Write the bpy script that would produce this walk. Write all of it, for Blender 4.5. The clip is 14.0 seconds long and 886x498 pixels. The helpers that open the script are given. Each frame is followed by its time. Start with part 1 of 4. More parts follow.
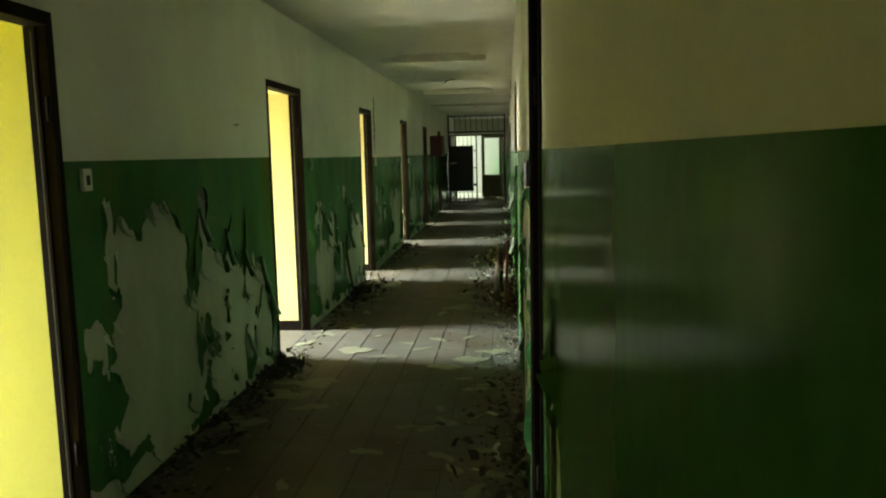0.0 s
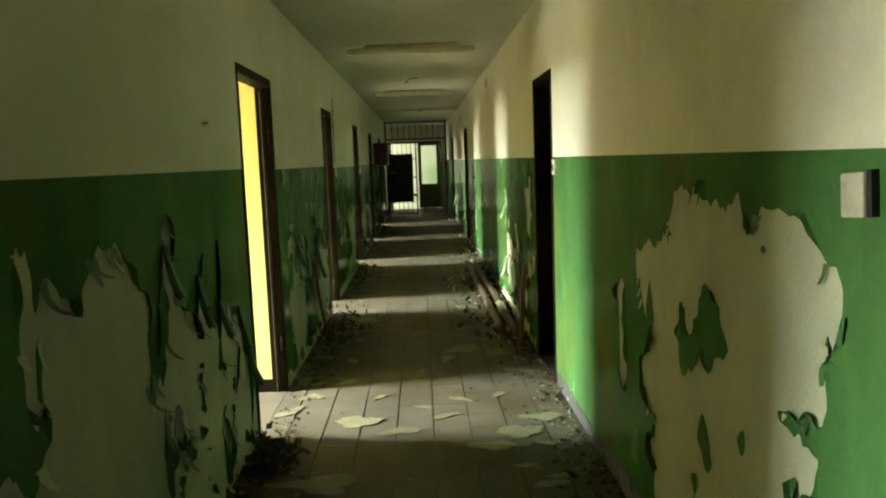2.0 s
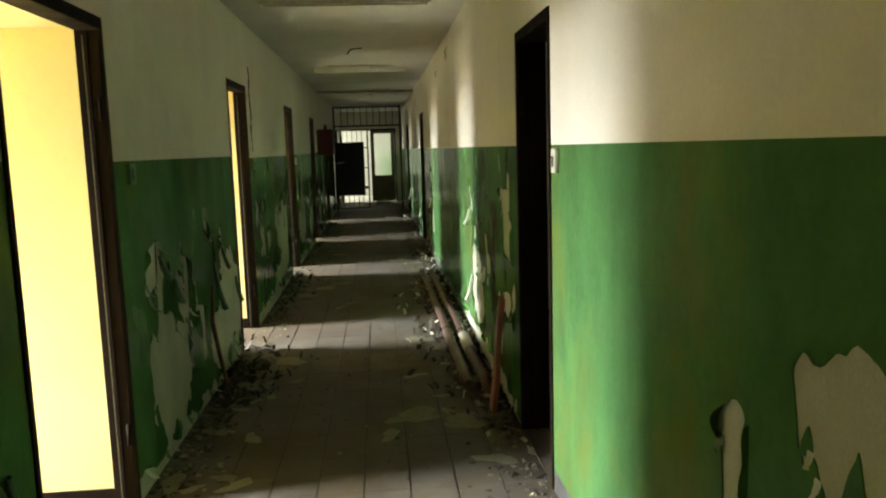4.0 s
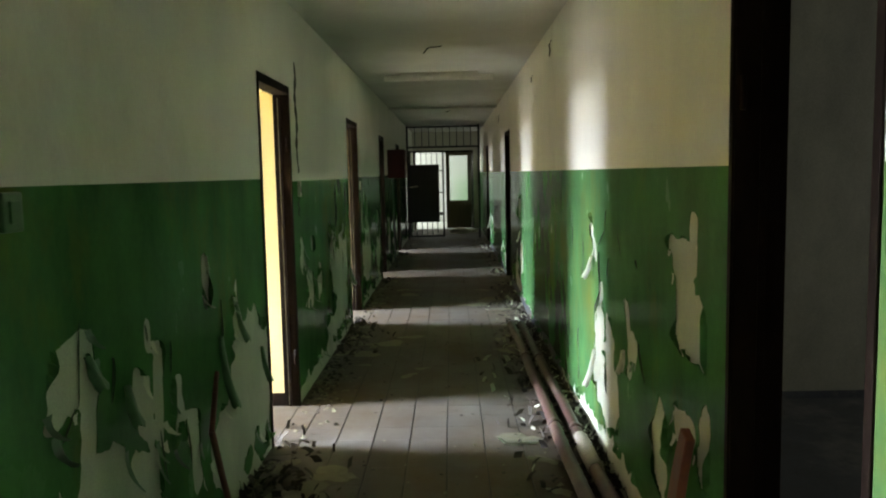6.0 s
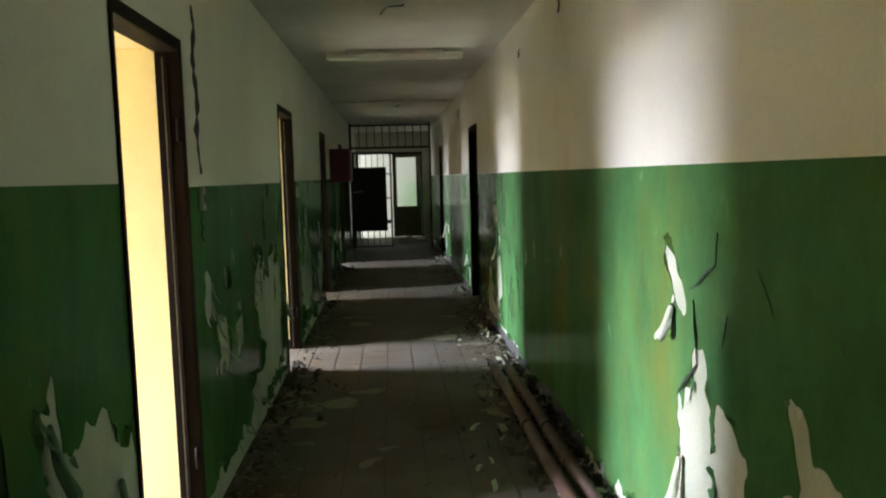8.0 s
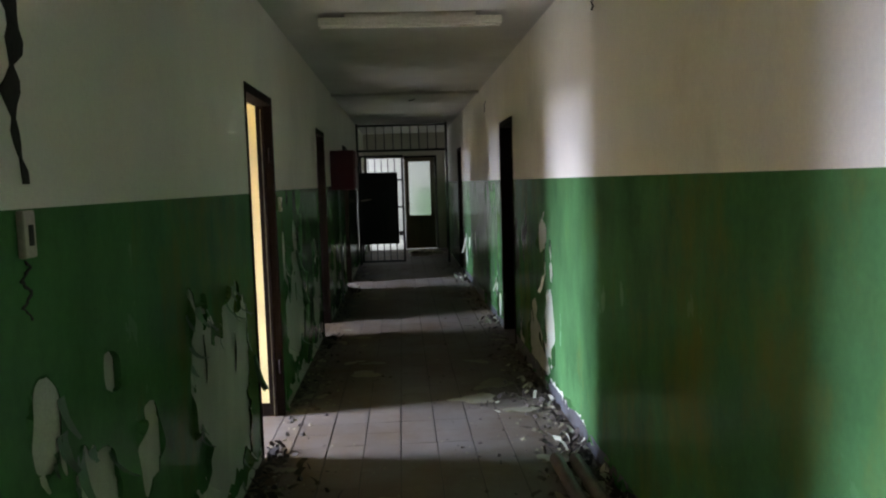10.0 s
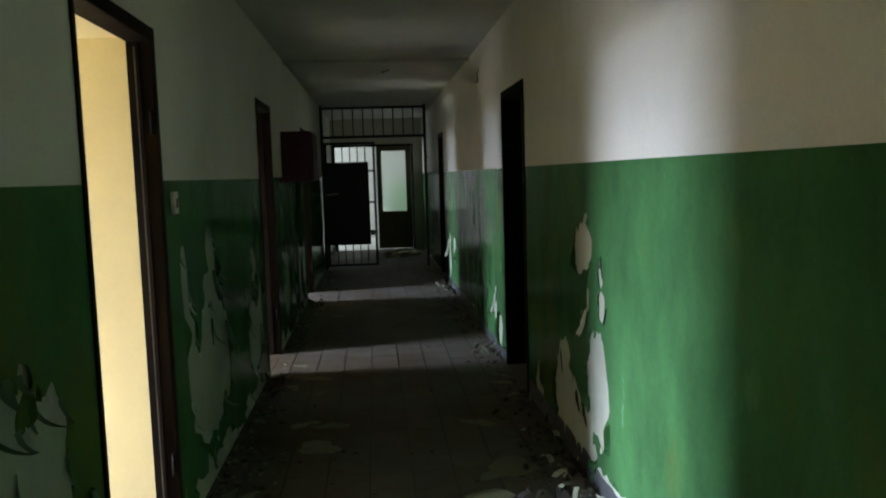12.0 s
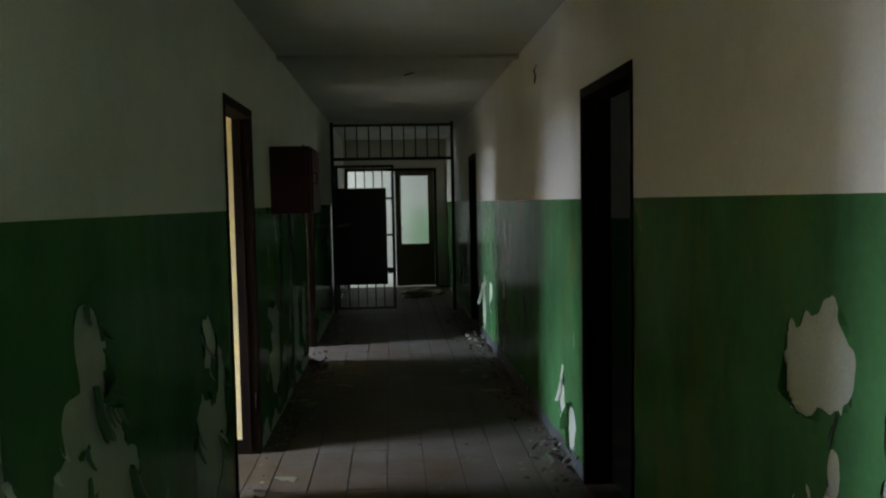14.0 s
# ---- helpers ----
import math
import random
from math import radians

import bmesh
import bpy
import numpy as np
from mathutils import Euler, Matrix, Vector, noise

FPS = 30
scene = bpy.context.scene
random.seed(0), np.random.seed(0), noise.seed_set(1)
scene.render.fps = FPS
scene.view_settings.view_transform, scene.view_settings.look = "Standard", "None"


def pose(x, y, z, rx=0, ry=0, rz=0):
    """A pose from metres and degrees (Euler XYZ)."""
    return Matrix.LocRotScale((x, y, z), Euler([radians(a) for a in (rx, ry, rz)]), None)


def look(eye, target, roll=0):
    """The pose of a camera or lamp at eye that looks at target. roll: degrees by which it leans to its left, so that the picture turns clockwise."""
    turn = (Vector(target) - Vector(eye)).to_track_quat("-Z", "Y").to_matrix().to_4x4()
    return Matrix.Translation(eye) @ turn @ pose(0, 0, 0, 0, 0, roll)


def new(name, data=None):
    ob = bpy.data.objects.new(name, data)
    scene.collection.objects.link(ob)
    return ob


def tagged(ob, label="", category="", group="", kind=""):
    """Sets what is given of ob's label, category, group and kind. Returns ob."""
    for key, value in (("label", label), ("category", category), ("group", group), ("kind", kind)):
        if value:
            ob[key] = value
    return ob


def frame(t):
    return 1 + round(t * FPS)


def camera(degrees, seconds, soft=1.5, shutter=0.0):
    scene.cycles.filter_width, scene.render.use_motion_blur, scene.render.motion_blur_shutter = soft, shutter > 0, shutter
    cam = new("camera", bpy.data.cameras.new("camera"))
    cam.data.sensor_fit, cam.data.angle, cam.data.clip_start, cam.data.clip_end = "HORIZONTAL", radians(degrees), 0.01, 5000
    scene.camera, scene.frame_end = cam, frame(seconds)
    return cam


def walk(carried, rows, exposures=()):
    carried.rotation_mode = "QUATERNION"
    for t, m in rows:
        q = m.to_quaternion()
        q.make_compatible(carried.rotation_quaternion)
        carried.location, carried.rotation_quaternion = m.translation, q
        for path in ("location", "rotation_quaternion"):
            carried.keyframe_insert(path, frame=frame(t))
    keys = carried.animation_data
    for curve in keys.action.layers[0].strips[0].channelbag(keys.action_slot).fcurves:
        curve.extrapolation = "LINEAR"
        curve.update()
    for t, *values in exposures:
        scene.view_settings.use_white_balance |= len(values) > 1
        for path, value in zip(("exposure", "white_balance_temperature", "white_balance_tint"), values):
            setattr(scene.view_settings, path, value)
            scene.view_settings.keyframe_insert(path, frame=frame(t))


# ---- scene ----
cam = camera(60.0, 14.0, soft=2.1)
PATH = [
    (0, (-0.086, -0.591, 1.468), (-0.254, 1.386, 1.221), -1.3),
    (0.2, (-0.166, -0.456, 1.486), (-0.390, 1.520, 1.265), -1.1),
    (0.4, (-0.256, -0.328, 1.486), (-0.534, 1.642, 1.286), -1.5),
    (0.5, (-0.316, -0.273, 1.469), (-0.607, 1.696, 1.276), -1.3),
    (0.7, (-0.463, -0.165, 1.474), (-0.739, 1.806, 1.273), -1.4),
    (1, (-0.605, -0.002, 1.501), (-0.756, 1.977, 1.253), -2.4),
    (1.5, (-0.739, 0.378, 1.492), (-0.713, 2.361, 1.228), -3.3),
    (2, (-0.839, 0.732, 1.480), (-0.788, 2.718, 1.249), -2.1),
    (2.2, (-0.874, 0.882, 1.500), (-0.702, 2.861, 1.266), -2.4),
    (4.3, (-0.692, 2.748, 1.472), (-0.543, 4.725, 1.210), -1.4),
    (4.5, (-0.692, 2.912, 1.472), (-0.622, 4.900, 1.266), -0.9),
    (5, (-0.731, 3.368, 1.482), (-0.680, 5.357, 1.280), -1.2),
    (5.5, (-0.710, 3.809, 1.468), (-0.603, 5.794, 1.250), -1.7),
    (6, (-0.772, 4.203, 1.467), (-0.796, 6.193, 1.271), -1.2),
    (6.5, (-0.835, 4.599, 1.475), (-0.789, 6.585, 1.242), -2.0),
    (7, (-0.841, 5.027, 1.487), (-0.790, 7.013, 1.260), -2.4),
    (7.5, (-0.934, 5.451, 1.479), (-0.937, 7.441, 1.281), -1.7),
    (8, (-0.953, 5.853, 1.455), (-0.822, 7.840, 1.266), -1.5),
    (8.5, (-0.960, 6.274, 1.481), (-0.897, 8.263, 1.285), -1.5),
    (9, (-1.005, 6.716, 1.488), (-0.952, 8.709, 1.329), -1.3),
    (9.2, (-0.982, 6.872, 1.491), (-0.882, 8.861, 1.310), -2.0),
    (11.3, (-0.974, 8.781, 1.423), (-0.870, 10.772, 1.263), -1.3),
    (11.5, (-1.003, 8.942, 1.463), (-0.880, 10.931, 1.292), -1.2),
    (12, (-0.953, 9.416, 1.437), (-0.781, 11.399, 1.244), -1.7),
    (12.5, (-0.956, 9.883, 1.437), (-0.873, 11.873, 1.257), -1.3),
    (13, (-0.966, 10.317, 1.462), (-0.816, 12.305, 1.302), -1.4),
    (13.5, (-0.927, 10.773, 1.475), (-0.781, 12.763, 1.327), -1.6),
    (14, (-0.969, 11.202, 1.471), (-0.837, 13.194, 1.348), -1.1),
]
walk(cam, [(t, look(eye, target, roll)) for t, eye, target, roll in PATH], [
    (0, 1.4, 10000, 4), (0.5, 1.3, 11500, 5), (1.0, 1.38, 10000, 3), (1.5, 1.42, 13000, 3), (2.2, 1.36, 13400, 7), (4.3, 1.2, 9400, 26), (5, 1.12, 7500, 38), (5.6, 1.15, 7700, 31),
    (6.5, 1.3, 8500, 18), (7.5, 1.08, 8500, 23), (8.2, 1.05, 8000, 31), (9, 0.9, 7400, 39), (11.5, 0.6, 7200, 29), (12.5, 0.3, 7200, 24), (14, 0.28, 7300, 27)])


# ---- world and light ----
world = bpy.data.worlds.new("sky")
scene.world = world
world.use_nodes = True
wn = world.node_tree.nodes
sky = wn.new("ShaderNodeTexSky")
sky.sky_type, sky.sun_disc = "NISHITA", False
sky.sun_elevation, sky.sun_rotation = radians(38), radians(60)
world.node_tree.links.new(sky.outputs[0], wn["Background"].inputs[0])
wn["Background"].inputs[1].default_value = 0.08
sun = new("sun", bpy.data.lights.new("sun", "SUN"))
sun.data.energy, sun.data.angle, sun.data.color = 1.0, radians(12), (1.0, 0.95, 0.88)
sun.matrix_world = pose(0, 0, 20, 52, 0, 60 + 180)

XL, XR, CEIL, BAND = -1.775, 0.0, 2.55, 1.472
Y0, Y1, GATE, END = -7.2, 27.951, 21.567, 24.525
DOOR_H = 2.02
LEFT_BANDS = [1.472, 1.472, 1.470, 1.457, 1.438, 1.446, 1.455, 1.46]
RIGHT_BANDS = [BAND] * 5
# First doorway is unseen, added at the door spacing to brighten the near wall.
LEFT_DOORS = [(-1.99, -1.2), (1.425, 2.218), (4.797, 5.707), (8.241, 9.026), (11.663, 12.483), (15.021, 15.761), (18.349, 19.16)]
RIGHT_DOORS = [(1.244, 2.051), (5.581, 6.33), (14.219, 15.049), (19.881, 20.648)]
LEFT_THICK, RIGHT_THICK = 0.42, 0.14
XW, XE = -6.2, 4.2
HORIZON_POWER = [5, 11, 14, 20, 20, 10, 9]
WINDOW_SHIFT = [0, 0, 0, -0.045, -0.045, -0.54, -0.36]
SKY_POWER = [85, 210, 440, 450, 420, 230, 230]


def window_light(name, x, y, z, w, h, power, turn, colour=(0.90, 0.95, 1.0)):
    lamp = new(name, bpy.data.lights.new(name, "AREA"))
    lamp.data.shape, lamp.data.size, lamp.data.size_y = "RECTANGLE", w, h
    lamp.data.energy, lamp.data.color = power, colour
    lamp.matrix_world = pose(x, y, z, 90, 0, turn)
    return lamp


def sky_light(x, y, z, w, h, power):
    """The part of the sky above the window, which shines down into the room."""
    lamp = window_light("window_skylight", x, y, z, w, h, power, -90, (0.54, 0.75, 1.0))
    lamp.data.spread = radians(86)
    lamp.matrix_world = pose(x, y, z, 90 - 40, 0, -90)


WINDOWS = []
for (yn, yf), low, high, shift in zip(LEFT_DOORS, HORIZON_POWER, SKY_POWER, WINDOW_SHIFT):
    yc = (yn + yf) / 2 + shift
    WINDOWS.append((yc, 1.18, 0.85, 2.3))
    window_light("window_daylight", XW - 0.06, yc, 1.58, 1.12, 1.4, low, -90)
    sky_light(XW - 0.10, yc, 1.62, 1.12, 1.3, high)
window_light("window_daylight", XE + 0.06, 3.79, 1.6, 1.08, 1.3, 12, 90, (0.80, 0.9, 1.0))
# Weak fill lamps added on closed walls to brighten two dark rooms.
window_light("window_daylight", XE - 0.02, 7.57, 1.6, 0.9, 1.2, 3.2, 90, (0.8, 0.9, 1.0))
window_light("window_daylight", XE - 0.02, 15.87, 1.6, 0.9, 1.2, 1.8, 90, (0.8, 0.9, 1.0))
window_light("lobby_daylight", -3.28, 26.3, 1.5, 1.6, 1.8, 40, -90, (0.70, 0.90, 1.0))


# ---- materials ----
def shader(name, colour, rough=0.6, metal=0.0, spread=0.12, scale=6.0, stretch=(1, 1, 1), bump=0.15, fine=60.0, stain=None, stain_at=0.62, spec=0.5, soft=0.11, vary=0.0, grit=0.35):
    """A surface with large stains, fine grain, roughness breakup and relief, at real-world size."""
    m = bpy.data.materials.new(name)
    m.use_nodes = True
    n, l = m.node_tree.nodes, m.node_tree.links
    b = n["Principled BSDF"]
    b.inputs["Metallic"].default_value = metal
    b.inputs["Specular IOR Level"].default_value = spec
    geo = n.new("ShaderNodeNewGeometry")
    mp = n.new("ShaderNodeMapping")
    mp.inputs["Scale"].default_value = stretch
    l.new(geo.outputs["Position"], mp.inputs[0])
    big, small = n.new("ShaderNodeTexNoise"), n.new("ShaderNodeTexNoise")
    big.inputs["Scale"].default_value, big.inputs["Detail"].default_value, big.inputs["Roughness"].default_value = scale, 6, 0.62
    small.inputs["Scale"].default_value, small.inputs["Detail"].default_value = fine, 3
    l.new(mp.outputs[0], big.inputs["Vector"])
    l.new(geo.outputs["Position"], small.inputs["Vector"])
    ramp = n.new("ShaderNodeValToRGB")
    lo = [c * (1 - 1.6 * spread) for c in colour]
    hi = [min(1, c * (1 + spread)) for c in colour]
    ramp.color_ramp.elements[0].color, ramp.color_ramp.elements[1].color = (*lo, 1), (*hi, 1)
    ramp.color_ramp.elements[0].position, ramp.color_ramp.elements[1].position = 0.28, 0.72
    l.new(big.outputs[0], ramp.inputs[0])
    out = ramp.outputs[0]
    grain = n.new("ShaderNodeMix")
    grain.data_type, grain.blend_type = "RGBA", "MULTIPLY"
    grain.inputs[0].default_value = grit
    l.new(out, grain.inputs[6])
    l.new(small.outputs[0], grain.inputs[7])
    lift = n.new("ShaderNodeMix")
    lift.data_type, lift.blend_type = "RGBA", "MULTIPLY"
    lift.inputs[0].default_value = 1.0
    lift.inputs[7].default_value = (1 + 0.55 * grit, 1 + 0.55 * grit, 1 + 0.55 * grit, 1)
    l.new(grain.outputs[2], lift.inputs[6])
    out = lift.outputs[2]
    if stain:
        third = n.new("ShaderNodeTexNoise")
        third.inputs["Scale"].default_value, third.inputs["Detail"].default_value, third.inputs["Roughness"].default_value = scale * 0.37, 8, 0.7
        l.new(mp.outputs[0], third.inputs["Vector"])
        step = n.new("ShaderNodeMapRange")
        step.inputs[1].default_value, step.inputs[2].default_value = stain_at - soft, stain_at + soft
        l.new(third.outputs[0], step.inputs[0])
        mix = n.new("ShaderNodeMix")
        mix.data_type = "RGBA"
        l.new(step.outputs[0], mix.inputs[0])
        l.new(out, mix.inputs[6])
        mix.inputs[7].default_value = (*stain, 1)
        out = mix.outputs[2]
    if vary:
        info = n.new("ShaderNodeObjectInfo")
        isl = n.new("ShaderNodeMath")
        isl.operation = "ADD"
        l.new(info.outputs["Random"], isl.inputs[0])
        l.new(geo.outputs["Random Per Island"], isl.inputs[1])
        frac = n.new("ShaderNodeMath")
        frac.operation = "FRACT"
        l.new(isl.outputs[0], frac.inputs[0])
        rng = n.new("ShaderNodeMapRange")
        rng.inputs[3].default_value, rng.inputs[4].default_value = 1 - vary, 1 + vary
        l.new(frac.outputs[0], rng.inputs[0])
        tone = n.new("ShaderNodeHueSaturation")
        l.new(rng.outputs[0], tone.inputs["Value"])
        l.new(out, tone.inputs["Color"])
        out = tone.outputs[0]
    l.new(out, b.inputs["Base Color"])
    rr = n.new("ShaderNodeMapRange")
    rr.inputs[1].default_value, rr.inputs[2].default_value = 0.3, 0.7
    rr.inputs[3].default_value, rr.inputs[4].default_value = max(0.05, rough - 0.08), min(1, rough + 0.1)
    l.new(big.outputs[0], rr.inputs[0])
    l.new(rr.outputs[0], b.inputs["Roughness"])
    mixb = n.new("ShaderNodeMath")
    mixb.operation = "MULTIPLY_ADD"
    mixb.inputs[1].default_value = 0.25
    l.new(small.outputs[0], mixb.inputs[0])
    l.new(big.outputs[0], mixb.inputs[2])
    bm = n.new("ShaderNodeBump")
    bm.inputs["Strength"].default_value, bm.inputs["Distance"].default_value = bump, 0.02
    l.new(mixb.outputs[0], bm.inputs["Height"])
    l.new(bm.outputs[0], b.inputs["Normal"])
    return m


GREEN = shader("green_gloss_paint", (0.050, 0.168, 0.060), 0.19, spec=0.02, spread=0.20, scale=2.6, stretch=(1, 1.2, 0.65), bump=0.006, fine=40, grit=0.22, stain=(0.135, 0.150, 0.030), stain_at=0.63, soft=0.10)
CREAM = shader("cream_wall_paint", (0.76, 0.73, 0.63), 0.7, spread=0.07, scale=1.3, stretch=(1, 1, 0.7), bump=0.02, fine=70, grit=0.14, stain=(0.52, 0.48, 0.38), stain_at=0.68)
PLASTER = shader("bare_pale_plaster", (0.46, 0.49, 0.385), 0.85, spread=0.14, scale=3.5, stretch=(1, 1, 0.6), bump=0.12, fine=120, stain=(0.36, 0.36, 0.27), stain_at=0.63)
CEILING = shader("aged_ceiling_paint", (0.58, 0.56, 0.50), 0.8, spread=0.10, scale=0.9, bump=0.06, fine=80, stain=(0.47, 0.44, 0.36), stain_at=0.62)
YELLOW = shader("yellow_room_paint", (0.80, 0.73, 0.19), 0.6, spread=0.05, scale=1.6, bump=0.006, fine=60, grit=0.08)
OCHRE = shader("ochre_room_paint", (0.86, 0.72, 0.40), 0.6, spread=0.05, scale=1.6, bump=0.006, fine=60, grit=0.08)
FRAME = shader("dark_brown_frame_paint", (0.0115, 0.0064, 0.0043), 0.62, spec=0.06, spread=0.3, scale=9, stretch=(1, 1, 0.3), bump=0.10, fine=120, stain=(0.035, 0.011, 0.006), stain_at=0.70)
TILE = shader("dusty_grey_floor_tile", (0.136, 0.121, 0.106), 0.62, spec=0.18, spread=0.20, scale=2.4, bump=0.10, fine=140, stain=(0.088, 0.060, 0.034), stain_at=0.515, soft=0.13, vary=0.06)
GROUT = shader("dark_floor_joint", (0.05, 0.045, 0.038), 0.9, spread=0.2, scale=12, bump=0.2)
LINO = shader("dull_room_floor", (0.34, 0.29, 0.21), 0.6, spread=0.15, scale=2, bump=0.06)
GREYSKIRT = shader("grey_blue_skirting_paint", (0.075, 0.085, 0.092), 0.6, spec=0.2, spread=0.3, scale=6, bump=0.15, stain=(0.05, 0.042, 0.034), stain_at=0.55)
SKIRT = shader("grey_skirting_paint", (0.11, 0.13, 0.14), 0.55, spread=0.25, scale=5, bump=0.15, stain=(0.28, 0.29, 0.26), stain_at=0.6)
FLAKE_AND_GLINT = shader("pale_flake_and_glint", (0.20, 0.19, 0.125), 0.7, spread=0.15, scale=9, bump=0.08, fine=90, vary=0.18)
CURL = shader("curled_paint_back", (0.52, 0.55, 0.42), 0.6, spread=0.12, scale=9, bump=0.05, vary=0.15)
GREENCURL = shader("curled_green_paint", (0.030, 0.105, 0.038), 0.35, spread=0.2, scale=9, bump=0.05, vary=0.2)
DIRT = shader("dark_debris", (0.06, 0.05, 0.04), 0.9, spread=0.3, scale=14, bump=0.3, vary=0.35)
RUST = shader("rusty_painted_pipe", (0.088, 0.042, 0.032), 0.5, spread=0.3, scale=8, bump=0.12, fine=110, stain=(0.14, 0.10, 0.085), stain_at=0.6)
REDWOOD = shader("red_brown_board", (0.17, 0.05, 0.03), 0.55, spread=0.2, scale=5, stretch=(3, 3, 0.4), bump=0.1)
WRAP = shader("pale_pipe_wrap", (0.50, 0.46, 0.38), 0.7, spread=0.15, scale=9, bump=0.15)
WHITE = shader("yellowed_white_enamel", (0.74, 0.70, 0.60), 0.4, spread=0.1, scale=5, bump=0.03)
PLASTIC = shader("ivory_switch_plastic", (0.66, 0.63, 0.52), 0.4, spread=0.06, scale=12, bump=0.02)
BLACK = shader("black_hollow_and_shade", (0.01, 0.01, 0.01), 0.7, spread=0.2, bump=0.02)
IRON = shader("black_iron_bar", (0.018, 0.016, 0.015), 0.45, spread=0.3, scale=12, bump=0.08)
PLATE = shader("dark_sheet_steel", (0.012, 0.012, 0.013), 0.5, spread=0.2, scale=4, bump=0.04)
RED = shader("dull_red_cabinet_paint", (0.095, 0.005, 0.014), 0.5, spread=0.15, scale=4, bump=0.04)
DOORWOOD = shader("brown_door_paint", (0.16, 0.12, 0.07), 0.5, spread=0.15, scale=4, stretch=(3, 3, 0.4), bump=0.06)
BOARD = shader("brown_hardboard", (0.15, 0.11, 0.075), 0.6, spread=0.1, scale=4, bump=0.04)
BLUEWHITE = shader("bluish_white_card_slats", (0.36, 0.48, 0.70), 0.35, spread=0.06, scale=9, bump=0.02)
REDTAPE = shader("red_header_strip", (0.50, 0.03, 0.04), 0.45, spread=0.08, scale=6, bump=0.02)
PALEWALL = shader("pale_lobby_wall", (0.70, 0.72, 0.68), 0.7, spread=0.05, scale=2, bump=0.03)
PALEGREEN = shader("pale_lobby_green", (0.36, 0.58, 0.36), 0.5, spread=0.06, scale=2, bump=0.03)
CLOTH = shader("dirty_crumpled_sheet", (0.58, 0.52, 0.40), 0.85, spread=0.2, scale=8, bump=0.2)
CRACK_SHADE = shader("broken_plaster_and_shade", (0.028, 0.023, 0.018), 0.95, spread=0.3, scale=20, bump=0.3)


def glass(name, rough):
    m = bpy.data.materials.new(name)
    m.use_nodes = True
    b = m.node_tree.nodes["Principled BSDF"]
    b.inputs["Base Color"].default_value = (0.9, 0.95, 0.92, 1)
    b.inputs["Roughness"].default_value, b.inputs["Transmission Weight"].default_value, b.inputs["IOR"].default_value = rough, 1.0, 1.1
    n, l = m.node_tree.nodes, m.node_tree.links
    t = n.new("ShaderNodeTexNoise")
    t.inputs["Scale"].default_value = 40
    bump = n.new("ShaderNodeBump")
    bump.inputs["Strength"].default_value = 0.05
    l.new(t.outputs[0], bump.inputs["Height"])
    l.new(bump.outputs[0], b.inputs["Normal"])
    return m


FROST = glass("clouded_door_glass", 0.55)


# ---- mesh helpers ----
def mesh(name, verts, faces, material, smooth=False):
    me = bpy.data.meshes.new(name)
    me.from_pydata([tuple(v) for v in verts], [], faces)
    me.materials.append(material)
    if smooth:
        me.shade_smooth()
    me.update()
    return me


def part(name, data, material, parent, label=""):
    """Links a mesh or bmesh as one object under a thing or a part."""
    if isinstance(data, bmesh.types.BMesh):
        me = bpy.data.meshes.new(name)
        data.to_mesh(me)
        data.free()
        me.materials.append(material)
    else:
        me = data
    ob = new(name, me)
    if parent is not None:
        ob.parent = parent
    if label:
        tagged(ob, label)
    return ob


def thing(name, label, category, group="", kind="", m=None):
    ob = new(name)
    ob.empty_display_size = 0.1
    if m is not None:
        ob.matrix_world = m
    return tagged(ob, label, category, group, kind)


def box_bm(boxes, bevel=0.0):
    """Boxes (x0, x1, y0, y1, z0, z1) in one bmesh, with edges rounded by bevel."""
    bm = bmesh.new()
    for x0, x1, y0, y1, z0, z1 in boxes:
        bmesh.ops.create_cube(bm, size=1.0, matrix=Matrix.LocRotScale(((x0 + x1) / 2, (y0 + y1) / 2, (z0 + z1) / 2), None, (x1 - x0, y1 - y0, z1 - z0)))
    if bevel:
        bmesh.ops.bevel(bm, geom=bm.edges[:], offset=bevel, segments=2, affect="EDGES", profile=0.6)
    return bm


def tube_bm(points, radius, sides=10, caps=True):
    """A round bar along points."""
    bm = bmesh.new()
    pts = [Vector(p) for p in points]
    rings = []
    for i, p in enumerate(pts):
        d = (pts[min(i + 1, len(pts) - 1)] - pts[max(i - 1, 0)]).normalized()
        side = d.cross(Vector((0, 0, 1)) if abs(d.z) < 0.9 else Vector((1, 0, 0))).normalized()
        up = side.cross(d)
        rings.append([bm.verts.new(p + radius * (math.cos(a) * side + math.sin(a) * up)) for a in (2 * math.pi * k / sides for k in range(sides))])
    for a, b in zip(rings, rings[1:]):
        for k in range(sides):
            f = bm.faces.new((a[k], a[(k + 1) % sides], b[(k + 1) % sides], b[k]))
            f.smooth = True
    if caps:
        bm.faces.new(rings[0])
        bm.faces.new(rings[-1][::-1])
    bmesh.ops.recalc_face_normals(bm, faces=bm.faces[:])
    return bm


def blend_noise(y, z, fy, fz, seed, sharp=False):
    """Smooth random values between -1 and 1 over arrays of places."""
    rng = np.random.default_rng(seed)
    grid = rng.uniform(-1, 1, (256, 256))
    u, v = y * fy + 50, z * fz + 50
    i, j = np.floor(u).astype(int), np.floor(v).astype(int)
    a, b = u - i, v - j
    if not sharp:
        a, b = a * a * (3 - 2 * a), b * b * (3 - 2 * b)
    g = lambda p, q: grid[p % 256, q % 256]
    return (g(i, j) * (1 - a) + g(i + 1, j) * a) * (1 - b) + (g(i, j + 1) * (1 - a) + g(i + 1, j + 1) * a) * b


